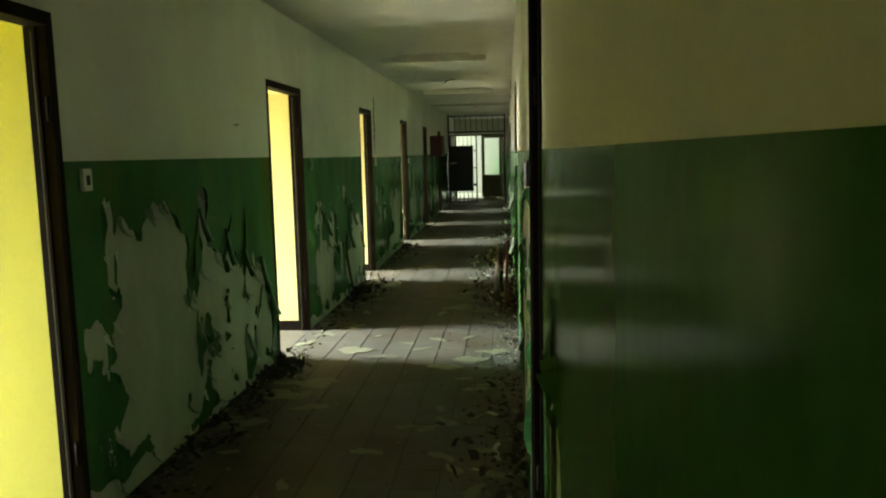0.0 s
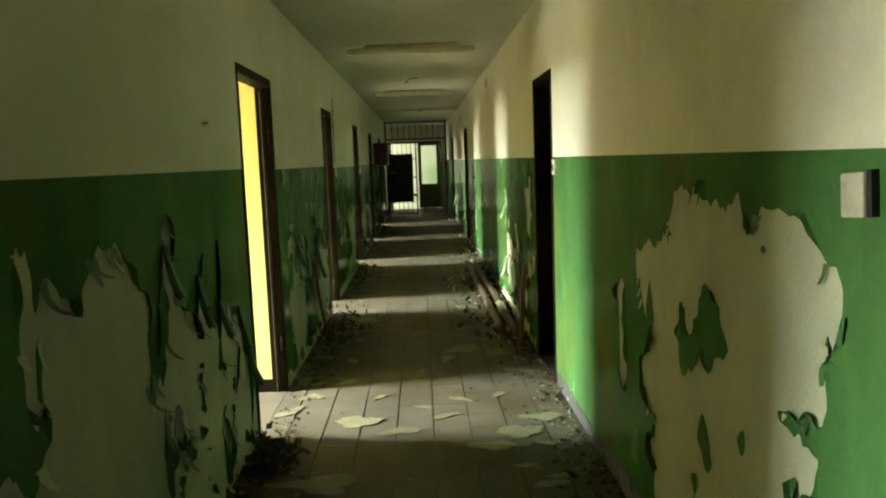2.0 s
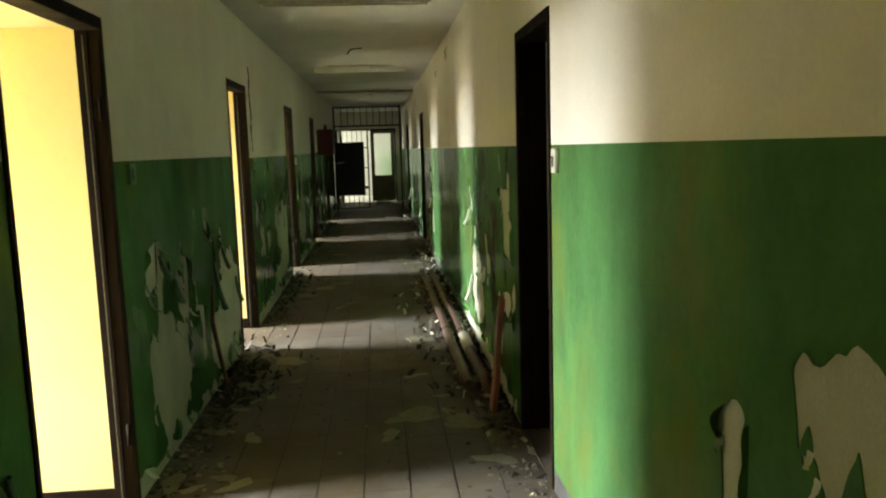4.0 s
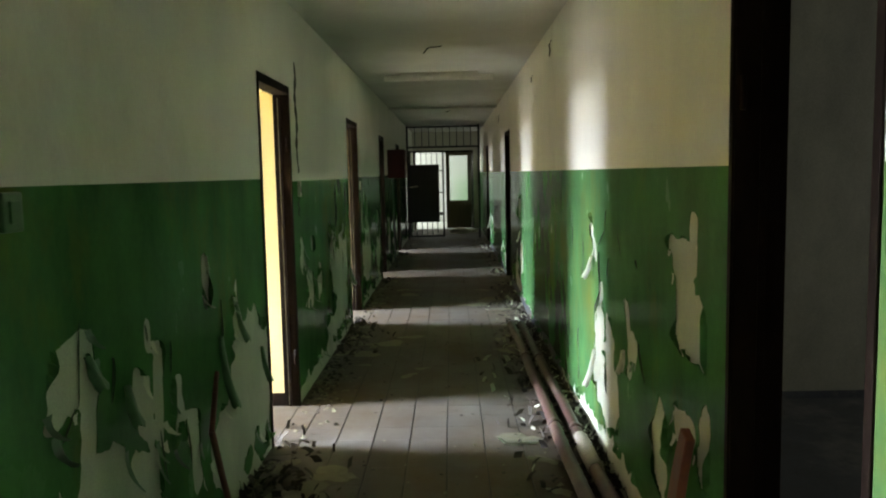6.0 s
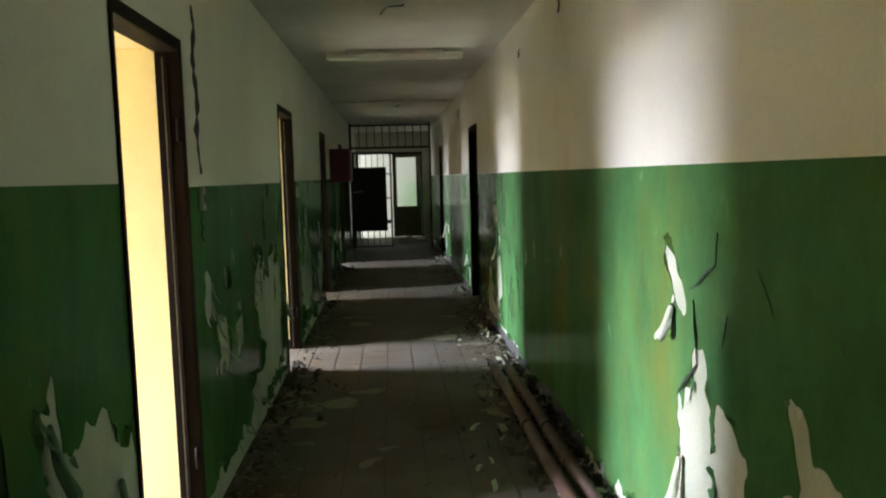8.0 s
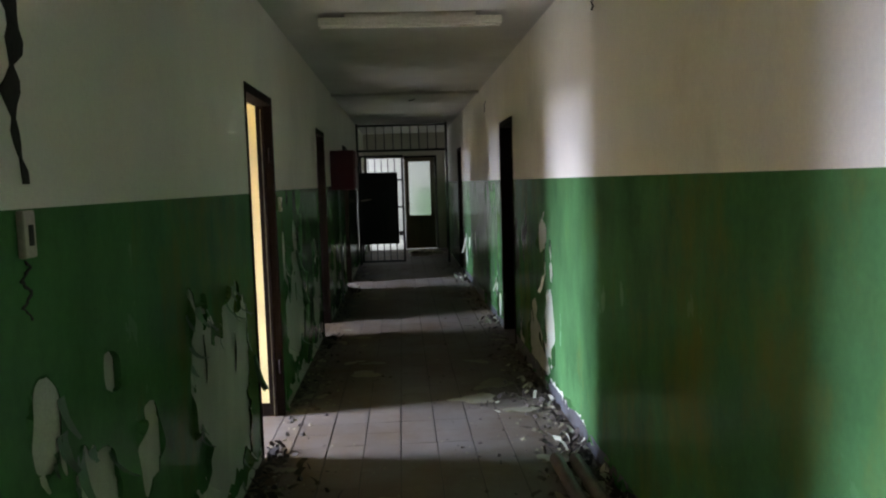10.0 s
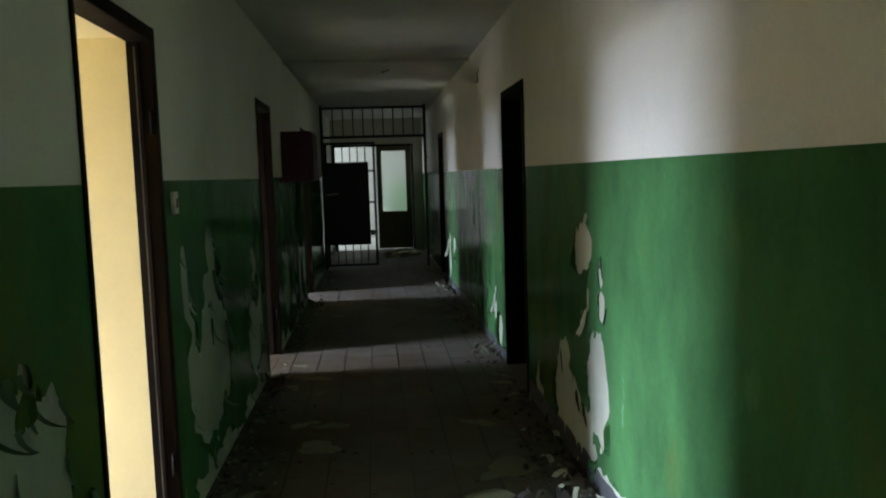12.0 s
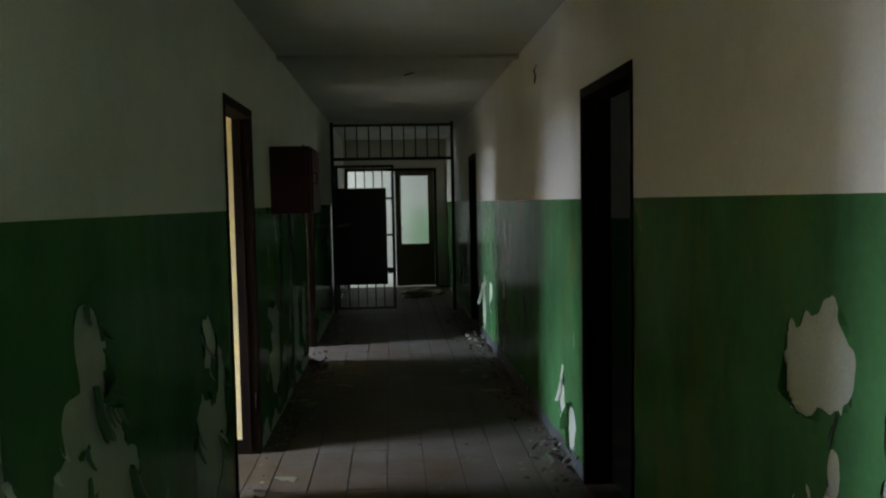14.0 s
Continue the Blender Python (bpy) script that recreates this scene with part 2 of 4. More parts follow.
# ---- structure ----
def wall_boxes(x0, x1, doors, ya, yb):
    """A wall along y with openings through it."""
    out, y = [], ya
    for yn, yf in doors:
        out.append((x0, x1, y, yn + 0.01, 0, CEIL))
        out.append((x0, x1, yn + 0.01, yf - 0.01, DOOR_H - 0.03, CEIL))
        y = yf - 0.01
    out.append((x0, x1, y, yb, 0, CEIL))
    return out


def structure(name, boxes, material, label, category, bevel=0.0):
    return tagged(part(name, box_bm(boxes, bevel), material, None), label, category, kind="structure")


floor = structure("floor", [(XW - 0.3, XE + 0.3, Y0 - 0.2, Y1 + 0.2, -0.2, -0.006)], GROUT, "dark joints under a dusty grey tiled corridor floor", "floor")
ceiling = structure("ceiling", [(XW - 0.3, XE + 0.3, Y0 - 0.2, Y1 + 0.2, CEIL, CEIL + 0.2)], CEILING, "stained cream painted flat corridor ceiling", "ceiling")
structure("trim_ceiling", [(XL, XR, 16.9, 16.99, CEIL - 0.028, CEIL)], CEILING, "shallow plaster bead across the corridor ceiling", "trim", 0.006)
wall_left = structure("wall_left", wall_boxes(XL - LEFT_THICK, XL, LEFT_DOORS, Y0, END), PLASTER, "corridor wall with peeling green paint over pale plaster", "wall")
wall_right = structure("wall_right", wall_boxes(XR, XR + RIGHT_THICK, RIGHT_DOORS, Y0, END), PLASTER, "corridor wall with peeling glossy green lower paint", "wall")
wall_back = structure("wall_back", [(XL, XR, Y0 - 0.15, Y0, 0, CEIL)], CREAM, "plain cream wall closing the corridor", "wall")


def upper_paint(parent, x0, x1, doors, ya, yb, bands):
    """The cream coat above the green band."""
    out, y = [], ya
    for (yn, yf), band in zip(doors, bands):
        out.append((x0, x1, y, yn, band, CEIL))
        out.append((x0, x1, yn, yf, DOOR_H, CEIL))
        y = yf
    out.append((x0, x1, y, yb, bands[-1], CEIL))
    return part("upper_paint", box_bm(out), CREAM, parent, "matt cream paint")


upper_paint(wall_left, XL, XL + 0.002, LEFT_DOORS, Y0, END, LEFT_BANDS)
upper_paint(wall_right, XR - 0.002, XR, RIGHT_DOORS, Y0, END, RIGHT_BANDS)

# Where the green coat has come off: centre y, centre z, half width, half height.
LEFT_A = [(2.525, 1.08, 0.045, 0.24), (2.678, 1.0, 0.153, 0.2), (2.93, 0.9, 0.379, 0.27), (2.984, 1.18, 0.099, 0.1), (2.795, 0.65, 0.469, 0.2), (2.66, 0.28, 0.289, 0.12), (3.066, 0.4, 0.451, 0.3), (3.525, 1.1, 0.045, 0.2), (3.742, 0.6, 0.361, 0.34), (3.931, 0.82, 0.09, 0.12), (3.877, 0.3, 0.406, 0.3), (4.292, 0.6, 0.09, 0.25), (4.445, 0.5, 0.135, 0.34), (4.598, 0.3, 0.108, 0.3)]
LEFT_B = [(6.167, 0.95, 0.117, 0.11), (6.221, 0.78, 0.045, 0.09), (6.357, 0.4, 0.325, 0.3), (6.582, 0.75, 0.099, 0.18), (6.717, 0.75, 0.041, 0.17), (6.898, 0.64, 0.081, 0.16), (7.033, 0.45, 0.108, 0.2), (7.664, 0.85, 0.081, 0.16), (7.862, 0.6, 0.325, 0.22), (8.07, 0.42, 0.144, 0.3), (7.619, 0.3, 0.325, 0.2), (7.258, 1.05, 0.027, 0.08), (6.654, 0.95, 0.036, 0.07)]
LEFT_C = [(9.278, 0.96, 0.054, 0.07), (9.512, 0.7, 0.108, 0.15), (9.639, 0.99, 0.032, 0.05), (9.936, 0.68, 0.081, 0.11), (10.351, 0.2, 0.307, 0.16), (10.567, 0.72, 0.135, 0.28), (10.63, 1.02, 0.032, 0.06), (11.18, 0.72, 0.27, 0.24), (11.217, 0.98, 0.027, 0.08), (10.865, 0.6, 0.307, 0.2), (10.91, 0.4, 0.406, 0.24), (11.361, 0.88, 0.036, 0.07)]
LEFT_D = [(12.749, 0.98, 0.054, 0.15), (12.939, 0.62, 0.18, 0.26), (13.164, 0.5, 0.307, 0.3), (13.164, 0.93, 0.09, 0.07), (13.281, 1.08, 0.081, 0.1), (13.218, 1.0, 0.027, 0.08), (13.38, 0.82, 0.09, 0.09), (13.426, 0.55, 0.162, 0.2), (14.589, 0.89, 0.099, 0.12), (14.508, 0.42, 0.252, 0.22), (14.742, 0.61, 0.108, 0.2), (16.41, 0.55, 0.225, 0.3), (17.402, 0.5, 0.27, 0.3), (18.123, 0.4, 0.117, 0.3)]
LEFT_KEPT = [(3.354, 0.96, 0.063, 0.13), (2.885, 0.85, 0.041, 0.055), (3.219, 0.77, 0.045, 0.025), (3.381, 0.5, 0.016, 0.17), (3.543, 0.49, 0.027, 0.04), (3.589, 0.38, 0.045, 0.05), (3.85, 0.31, 0.016, 0.14), (3.787, 1.02, 0.063, 0.16), (4.103, 0.87, 0.054, 0.22), (4.346, 0.52, 0.027, 0.14), (3.201, 0.24, 0.045, 0.1), (4.148, 0.3, 0.027, 0.14), (6.798, 0.82, 0.045, 0.06), (6.402, 0.83, 0.045, 0.1), (7.348, 0.7, 0.054, 0.3), (6.853, 0.3, 0.09, 0.2), (11.198, 0.9, 0.036, 0.045), (10.82, 0.96, 0.09, 0.12), (13.236, 0.72, 0.027, 0.12), (12.966, 0.82, 0.063, 0.1)]
RIGHT_A = [(0.98, 0.8, 0.04, 0.28), (0.72, 0.78, 0.06, 0.28), (2.795, 1.2, 0.18, 0.13), (2.975, 1.0, 0.676, 0.22), (3.066, 1.22, 0.252, 0.15), (2.507, 1.13, 0.252, 0.18), (2.975, 0.7, 0.613, 0.3), (2.975, 0.35, 0.523, 0.3), (2.48, 0.5, 0.09, 0.3), (3.931, 0.75, 0.054, 0.22), (0.992, 0.45, 0.081, 0.32)]
RIGHT_B = [(7.9, 0.03, 1.45, 0.10), (10.3, 0.02, 0.9, 0.06), (6.654, 1.24, 0.045, 0.1), (6.762, 1.17, 0.135, 0.07), (6.726, 1.02, 0.09, 0.17), (6.609, 0.94, 0.108, 0.11), (6.528, 0.62, 0.072, 0.11), (6.717, 0.58, 0.135, 0.07), (7.033, 0.42, 0.099, 0.14), (8.395, 1.12, 0.05, 0.12, 0.7), (8.16, 0.8, 0.054, 0.1, 0.27), (8.097, 0.6, 0.234, 0.16), (8.061, 0.36, 0.27, 0.18), (7.556, 0.78, 0.041, 0.12, 0.361), (7.466, 0.7, 0.072, 0.055), (7.52, 0.62, 0.045, 0.09)]
RIGHT_C = [(12.876, 1.1, 0.108, 0.13), (12.605, 1.0, 0.027, 0.06), (12.812, 0.84, 0.027, 0.06), (12.939, 0.75, 0.05, 0.06), (12.605, 0.85, 0.041, 0.06), (12.677, 0.45, 0.153, 0.24), (13.272, 0.36, 0.171, 0.19), (13.885, 0.2, 0.09, 0.1), (13.074, 0.2, 0.361, 0.17), (12.172, 0.05, 0.541, 0.07), (15.553, 0.35, 0.063, 0.14), (15.301, 0.2, 0.081, 0.15), (19.295, 0.4, 0.144, 0.33), (17.853, 0.7, 0.063, 0.08), (18.754, 0.5, 0.108, 0.14)]
RIGHT_KEPT = [(2.975, 0.93, 0.18, 0.12), (3.138, 0.86, 0.06, 0.08), (2.615, 1.31, 0.023, 0.08), (2.705, 0.66, 0.011, 0.04), (2.975, 0.58, 0.013, 0.04), (3.066, 0.42, 0.018, 0.04), (3.562, 0.9, 0.023, 0.1), (8.052, 0.46, 0.013, 0.12), (12.948, 0.55, 0.072, 0.12), (12.803, 1.0, 0.018, 0.05)]


def loss(y, z, bare, kept, seed, tall):
    """Above nought where the paint is gone; ragged, with tongues that run down the wall."""
    if tall:
        ragged = 0.060 * blend_noise(y, z, 8, 2.4, seed, True) + 0.045 * blend_noise(y, z, 17, 7, seed + 1, True) + 0.020 * blend_noise(y, z, 41, 22, seed + 2, True)
    else:
        ragged = 0.042 * blend_noise(y, z, 6.5, 5, seed, True) + 0.038 * blend_noise(y, z, 17, 13, seed + 1, True) + 0.020 * blend_noise(y, z, 43, 26, seed + 2, True)
    d = np.full(y.shape, -1.0)
    for yc, zc, ry, rz, *slant in bare:
        across = y - yc - (slant[0] * (z - zc) if slant else 0.0)
        r = (np.abs(across / ry) ** 2.8 + np.abs((z - zc) / rz) ** 2.8) ** (1 / 2.8)
        d = np.maximum(d, (1 - r) * min(ry, rz) + ragged * min(1.0, min(ry, rz) / 0.13))
    d = np.maximum(d, (0.09 if tall else 0.02) + 0.07 * blend_noise(y, z * 0, 2.1, 1, seed + 9) + 0.05 * blend_noise(y, z * 0, 9, 1, seed + 8) - z + 0.5 * ragged)
    for yc, zc, ry, rz in kept:
        r = np.sqrt(((y - yc) / ry) ** 2 + ((z - zc) / rz) ** 2)
        d = np.minimum(d, (r - 1) * min(ry, rz) + 1.1 * ragged)
    return d


def green_coat(parent, x, out, doors, ya, yb, bare, kept, seed, bands):
    """The green coat with its gaps, its edges lifting a little off the wall; returns points of its torn edge."""
    step, z0 = 0.0135, 0.02
    spans, y = [], ya
    for yn, yf in doors:
        spans.append((y, yn))
        y = yf
    spans.append((y, yb))
    verts, faces, torn, index = [], [], [], {}

    def vert(key, p):
        if key not in index:
            index[key] = len(verts)
            verts.append(p)
        return index[key]

    for s, (a, b) in enumerate(spans):
        z1 = bands[s]
        ny, nz = max(2, round((b - a) / step)), round((z1 - z0) / step)
        ys, zs = np.linspace(a, b, ny + 1), np.linspace(z0, z1, nz + 1)
        gy, gz = np.meshgrid(ys, zs, indexing="ij")
        d = loss(gy, gz, bare, kept, seed, out > 0)
        keep = d < 0
        count = keep[:-1, :-1].astype(int) + keep[1:, :-1] + keep[1:, 1:] + keep[:-1, 1:]
        front = x + out * 0.0025
        for i in range(ny):
            col, j = count[i], 0
            while j < nz:
                if col[j] == 4:
                    k = j
                    while k < nz and col[k] == 4:
                        k += 1
                    q = [vert((s, p, r), (front, ys[p], zs[r])) for p, r in ((i, j), (i + 1, j), (i + 1, k), (i, k))]
                    faces.append(q if out > 0 else q[::-1])
                    j = k
                    continue
                if col[j]:
                    corner = [(i, j), (i + 1, j), (i + 1, j + 1), (i, j + 1)]
                    ring, cuts = [], []
                    for n in range(4):
                        p, q = corner[n], corner[(n + 1) % 4]
                        if keep[p]:
                            ring.append(vert((s, *p), (front, ys[p[0]], zs[p[1]])))
                        if keep[p] != keep[q]:
                            f = d[p] / (d[p] - d[q])
                            py, pz = ys[p[0]] + f * (ys[q[0]] - ys[p[0]]), zs[p[1]] + f * (zs[q[1]] - zs[p[1]])
                            key = (s, *sorted((p, q)))
                            lift = max(0.0, float(blend_noise(np.array(py), np.array(pz), 12, 9, seed + 5)) - 0.1) * 0.035
                            v = vert(key, (front + out * lift, py, pz))
                            ring.append(v)
                            cuts.append((v, key))
                    if len(ring) > 2:
                        faces.append(ring if out > 0 else ring[::-1])
                    if len(cuts) >= 2:
                        (v0, _), (v1, _) = cuts[:2]
                        p0, p1 = verts[v0], verts[v1]
                        w0, w1 = vert(("back", v0), (x, p0[1], p0[2])), vert(("back", v1), (x, p1[1], p1[2]))
                        if abs(p0[0] - x) < 0.006:
                            faces.append((v0, v1, w1, w0))
                        torn.append(((p0[1] + p1[1]) / 2, (p0[2] + p1[2]) / 2))
                j += 1
    part("green_paint", mesh("green_paint", verts, faces, GREEN), GREEN, parent, "glossy green oil paint, peeling off")
    return torn


torn_left = green_coat(wall_left, XL, 1, LEFT_DOORS, Y0, END, LEFT_A + LEFT_B + LEFT_C + LEFT_D, LEFT_KEPT, 11, LEFT_BANDS)
torn_right = green_coat(wall_right, XR, -1, RIGHT_DOORS, Y0, END, RIGHT_A + RIGHT_B + RIGHT_C, RIGHT_KEPT, 31, RIGHT_BANDS)


def curls(parent, x, out, torn, amount, seed, material, label, long=(0.03, 0.12), broad=1.0):
    """Tongues of paint that stand or hang off the torn edges, each bent along its length."""
    rng = random.Random(seed)
    verts, faces = [], []
    for _ in range(amount):
        y, z = rng.choice(torn)
        length, width, bend = rng.uniform(*long), rng.uniform(0.018, 0.05) * broad, rng.uniform(6, 20) / broad
        lean, down = rng.uniform(-0.35, 0.35), -1
        base, steps = len(verts), 6
        for k in range(steps + 1):
            s = length * k / steps
            a = min(bend * s, 1.7)
            o = 0.004 + (1 - math.cos(a)) / bend
            dz = math.sin(a) / bend * down
            taper = width * (1 - 0.65 * (k / steps) ** 1.5) * (1 + 0.25 * rng.uniform(-1, 1))
            for e in (-1, 1):
                verts.append((x + out * (o + 0.003 * e * lean), y + e * taper / 2 + lean * s, max(0.012, z + dz)))
        for k in range(steps):
            q = base + 2 * k
            faces.append((q, q + 1, q + 3, q + 2))
    ob = part("paint_curl", mesh("paint_curl", verts, faces, material, True), material, parent, label)
    return tagged(ob, kind="stuff")


curls(wall_left, XL, 1, torn_left, 170, 3, CURL, "curled pale backs of peeling paint", (0.02, 0.08))
curls(wall_left, XL, 1, torn_left, 130, 4, GREENCURL, "hanging tongues of green paint")
curls(wall_left, XL, 1, [p for p in torn_left if p[1] > 0.3], 36, 9, GREENCURL, "large lifted sheets of dark green paint", (0.06, 0.14), 1.5)
curls(wall_right, XR, -1, torn_right, 50, 5, CURL, "curled pale backs of peeling paint", (0.015, 0.05))
curls(wall_right, XR, -1, torn_right, 70, 6, GREENCURL, "hanging tongues of green paint", (0.015, 0.05))

def skirting(name, x, out, spans, low, high, seed):
    """A painted grey skirting band with a chipped upper edge, thin on the plaster."""
    rng = random.Random(seed)
    ob = thing(name, "chipped grey-blue painted skirting band along the wall foot", "baseboard", kind="structure")
    for a, b in spans:
        n = max(3, round((b - a) / 0.03))
        verts, faces, h = [], [], rng.uniform(low, high)
        for k in range(n + 1):
            h += rng.uniform(-0.006, 0.006)
            h = min(high, max(low, h))
            y, top = a + (b - a) * k / n, h * (rng.uniform(0.25, 0.7) if rng.random() < 0.10 else 1)
            verts += [(x + out * 0.0045, y, 0.002), (x + out * 0.0045, y, top), (x, y, top + 0.002)]
        for k in range(n):
            q = 3 * k
            faces += [(q, q + 3, q + 4, q + 1), (q + 1, q + 4, q + 5, q + 2)]
        part("band", mesh("band", verts, faces, GREYSKIRT), GREYSKIRT, ob)


skirting("baseboard_right", XR, -1, [(RIGHT_DOORS[0][1] + 0.01, RIGHT_DOORS[1][0] - 0.01), (9.6, RIGHT_DOORS[2][0] - 0.01), (RIGHT_DOORS[2][1] + 0.01, RIGHT_DOORS[3][0] - 0.01)], 0.085, 0.115, 41)

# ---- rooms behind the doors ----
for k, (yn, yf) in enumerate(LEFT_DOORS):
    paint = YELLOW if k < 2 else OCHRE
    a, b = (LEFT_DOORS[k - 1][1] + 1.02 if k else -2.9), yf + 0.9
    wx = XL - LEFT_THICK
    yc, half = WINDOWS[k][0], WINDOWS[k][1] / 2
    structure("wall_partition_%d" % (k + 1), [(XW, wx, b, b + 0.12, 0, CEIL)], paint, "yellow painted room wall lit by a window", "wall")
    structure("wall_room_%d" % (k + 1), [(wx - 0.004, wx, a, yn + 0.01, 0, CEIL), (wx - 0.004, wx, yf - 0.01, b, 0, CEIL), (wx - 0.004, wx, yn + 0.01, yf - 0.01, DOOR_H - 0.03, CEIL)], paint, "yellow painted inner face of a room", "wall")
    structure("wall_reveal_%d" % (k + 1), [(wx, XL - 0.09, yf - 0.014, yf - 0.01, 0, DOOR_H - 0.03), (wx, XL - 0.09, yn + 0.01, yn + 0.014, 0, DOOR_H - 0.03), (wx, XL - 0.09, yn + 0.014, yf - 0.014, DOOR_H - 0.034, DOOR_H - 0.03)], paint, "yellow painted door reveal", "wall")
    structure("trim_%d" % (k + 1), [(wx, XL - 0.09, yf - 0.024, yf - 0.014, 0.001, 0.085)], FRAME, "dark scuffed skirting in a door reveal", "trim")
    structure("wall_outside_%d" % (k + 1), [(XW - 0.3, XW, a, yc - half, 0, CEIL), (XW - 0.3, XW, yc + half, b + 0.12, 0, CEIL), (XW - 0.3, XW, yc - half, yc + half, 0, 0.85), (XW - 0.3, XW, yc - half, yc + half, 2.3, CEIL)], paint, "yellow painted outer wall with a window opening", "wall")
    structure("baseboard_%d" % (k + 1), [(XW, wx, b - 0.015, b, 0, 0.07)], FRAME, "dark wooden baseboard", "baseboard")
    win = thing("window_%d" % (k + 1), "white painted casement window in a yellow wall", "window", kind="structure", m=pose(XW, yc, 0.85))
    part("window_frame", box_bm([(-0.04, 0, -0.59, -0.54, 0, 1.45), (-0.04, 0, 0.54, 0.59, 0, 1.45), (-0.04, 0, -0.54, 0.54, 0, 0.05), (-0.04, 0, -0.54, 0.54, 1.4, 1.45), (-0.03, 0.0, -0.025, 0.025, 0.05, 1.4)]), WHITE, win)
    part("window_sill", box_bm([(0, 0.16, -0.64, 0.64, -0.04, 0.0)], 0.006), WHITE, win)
# Closes the unseen room added behind the start.
structure("wall_added_room", [(XW, XL - LEFT_THICK, -3.02, -2.9, 0, CEIL)], YELLOW, "yellow painted room wall", "wall")
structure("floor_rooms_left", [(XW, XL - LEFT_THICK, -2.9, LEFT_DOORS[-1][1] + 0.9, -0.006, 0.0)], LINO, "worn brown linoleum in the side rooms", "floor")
for k, (yn, yf) in enumerate(LEFT_DOORS):
    structure("floor_threshold_%d" % (k + 1), [(XL - LEFT_THICK, XL, yn + 0.01, yf - 0.01, -0.006, 0.001)], TILE, "dusty threshold in a doorway", "floor")

RIGHT_ROOMS = [(-1.352, 5.23), (5.338, 8.971), (13.525, 17.672), (18.935, 22.541)]
for k, (a, b) in enumerate(RIGHT_ROOMS):
    x0, x1 = XR + RIGHT_THICK, XE
    g = 1.30 if k != 1 else 0.05
    structure("wall_dark_room_%d" % (k + 1), [(x0, x1, b, b + 0.12, g, CEIL), *([(x0, x1, a - 0.12, a, g, CEIL)] if k > 1 else []), (x1, x1 + 0.12, a, b, g, CEIL)] if k else [(x0, x1, b, b + 0.12, 0.0, CEIL), (x0, x1, a - 0.12, a, 0.0, CEIL), (x1, x1 + 0.12, a, 3.25, 0, CEIL), (x1, x1 + 0.12, 4.33, b, 0, CEIL), (x1, x1 + 0.12, 3.25, 4.33, 0, 0.95), (x1, x1 + 0.12, 3.25, 4.33, 2.25, CEIL)], PLASTER, "dull grey-green wall of an unlit room", "wall")
    if k:
        structure("wall_dark_band_%d" % (k + 1), [(x0, x1, b, b + 0.12, 0, g), *([(x0, x1, a - 0.12, a, 0, g)] if k > 1 else []), (x1, x1 + 0.12, a, b, 0, g)], GREEN if k != 1 else SKIRT, "dark painted lower wall of an unlit room", "wall")
# Frames added round the fill lamps; these walls have no openings.
for k, y in enumerate((7.57, 15.87)):
    win = thing("window_%d" % (k + 8), "window frame on a closed wall, added round a fill lamp", "window", kind="structure", m=pose(XE, y, 1.0))
    part("window_frame", box_bm([(-0.03, 0, -0.55, -0.5, 0, 1.25), (-0.03, 0, 0.5, 0.55, 0, 1.25), (-0.03, 0, -0.5, 0.5, 0, 0.04), (-0.03, 0, -0.5, 0.5, 1.21, 1.25)]), WHITE, win)
structure("floor_rooms_right", [(XR + RIGHT_THICK, XE, Y0, 22.54, -0.006, 0.0)], SKIRT, "dark dusty floor of the unlit rooms", "floor")
for k, (yn, yf) in enumerate(RIGHT_DOORS):
    structure("floor_sill_%d" % (k + 1), [(XR, XR + RIGHT_THICK, yn + 0.01, yf - 0.01, -0.006, 0.001)], TILE, "dusty threshold in a doorway", "floor")


# ---- door frames ----
def door_frame(name, x, out, yn, yf, depth, label):
    """A lining through the wall with a narrow casing standing proud of it."""
    w = (yf - yn)
    ob = thing(name, label, "door frame", "door frames along the corridor", "structure", pose(x, yn, 0))
    t = out
    for a in (0.0, w - 0.028):
        part("casing", box_bm([(min(0.003 * t, 0.010 * t), max(0.003 * t, 0.010 * t), a, a + 0.028, 0, DOOR_H)], 0.003), FRAME, ob)
    part("casing", box_bm([(min(0.003 * t, 0.010 * t), max(0.003 * t, 0.010 * t), 0.028, w - 0.028, DOOR_H - 0.05, DOOR_H)], 0.003), FRAME, ob)
    lo, hi = sorted((0.003 * t, -depth * t))
    for a in (0.0102, w - 0.0302):
        part("jamb", box_bm([(lo, hi, a, a + 0.02, 0.001, DOOR_H - 0.05)], 0.003), FRAME, ob)
        s = a + 0.02 if a < 0.1 else a - 0.008
        e = sorted((-depth * t * 0.45, -depth * t * 0.60))
        part("stop", box_bm([(e[0], e[1], s, s + 0.008, 0.001, DOOR_H - 0.058)], 0.002), FRAME, ob)
    part("head", box_bm([(lo, hi, 0.0102, w - 0.0102, DOOR_H - 0.0498, DOOR_H - 0.0302)], 0.003), FRAME, ob)
    if depth < 0.1:
        # Pale strip paints the reflection along the stop's edge.
        part("worn_edge", box_bm([(-0.061, -0.0585, w - 0.0325, w - 0.0300, 0.01, DOOR_H - 0.07)]), FLAKE_AND_GLINT, ob, "thin pale strip painting the glint along the jamb edge")
    for z in (0.28, 1.62):
        yy = w - 0.040
        part("hinge", tube_bm([(-0.1 * depth * t, yy, z), (-0.1 * depth * t, yy, z + 0.09)], 0.008, 8), FRAME, ob)
    return ob


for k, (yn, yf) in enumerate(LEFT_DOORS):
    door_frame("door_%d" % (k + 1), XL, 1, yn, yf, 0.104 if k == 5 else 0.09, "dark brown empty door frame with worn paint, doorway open")
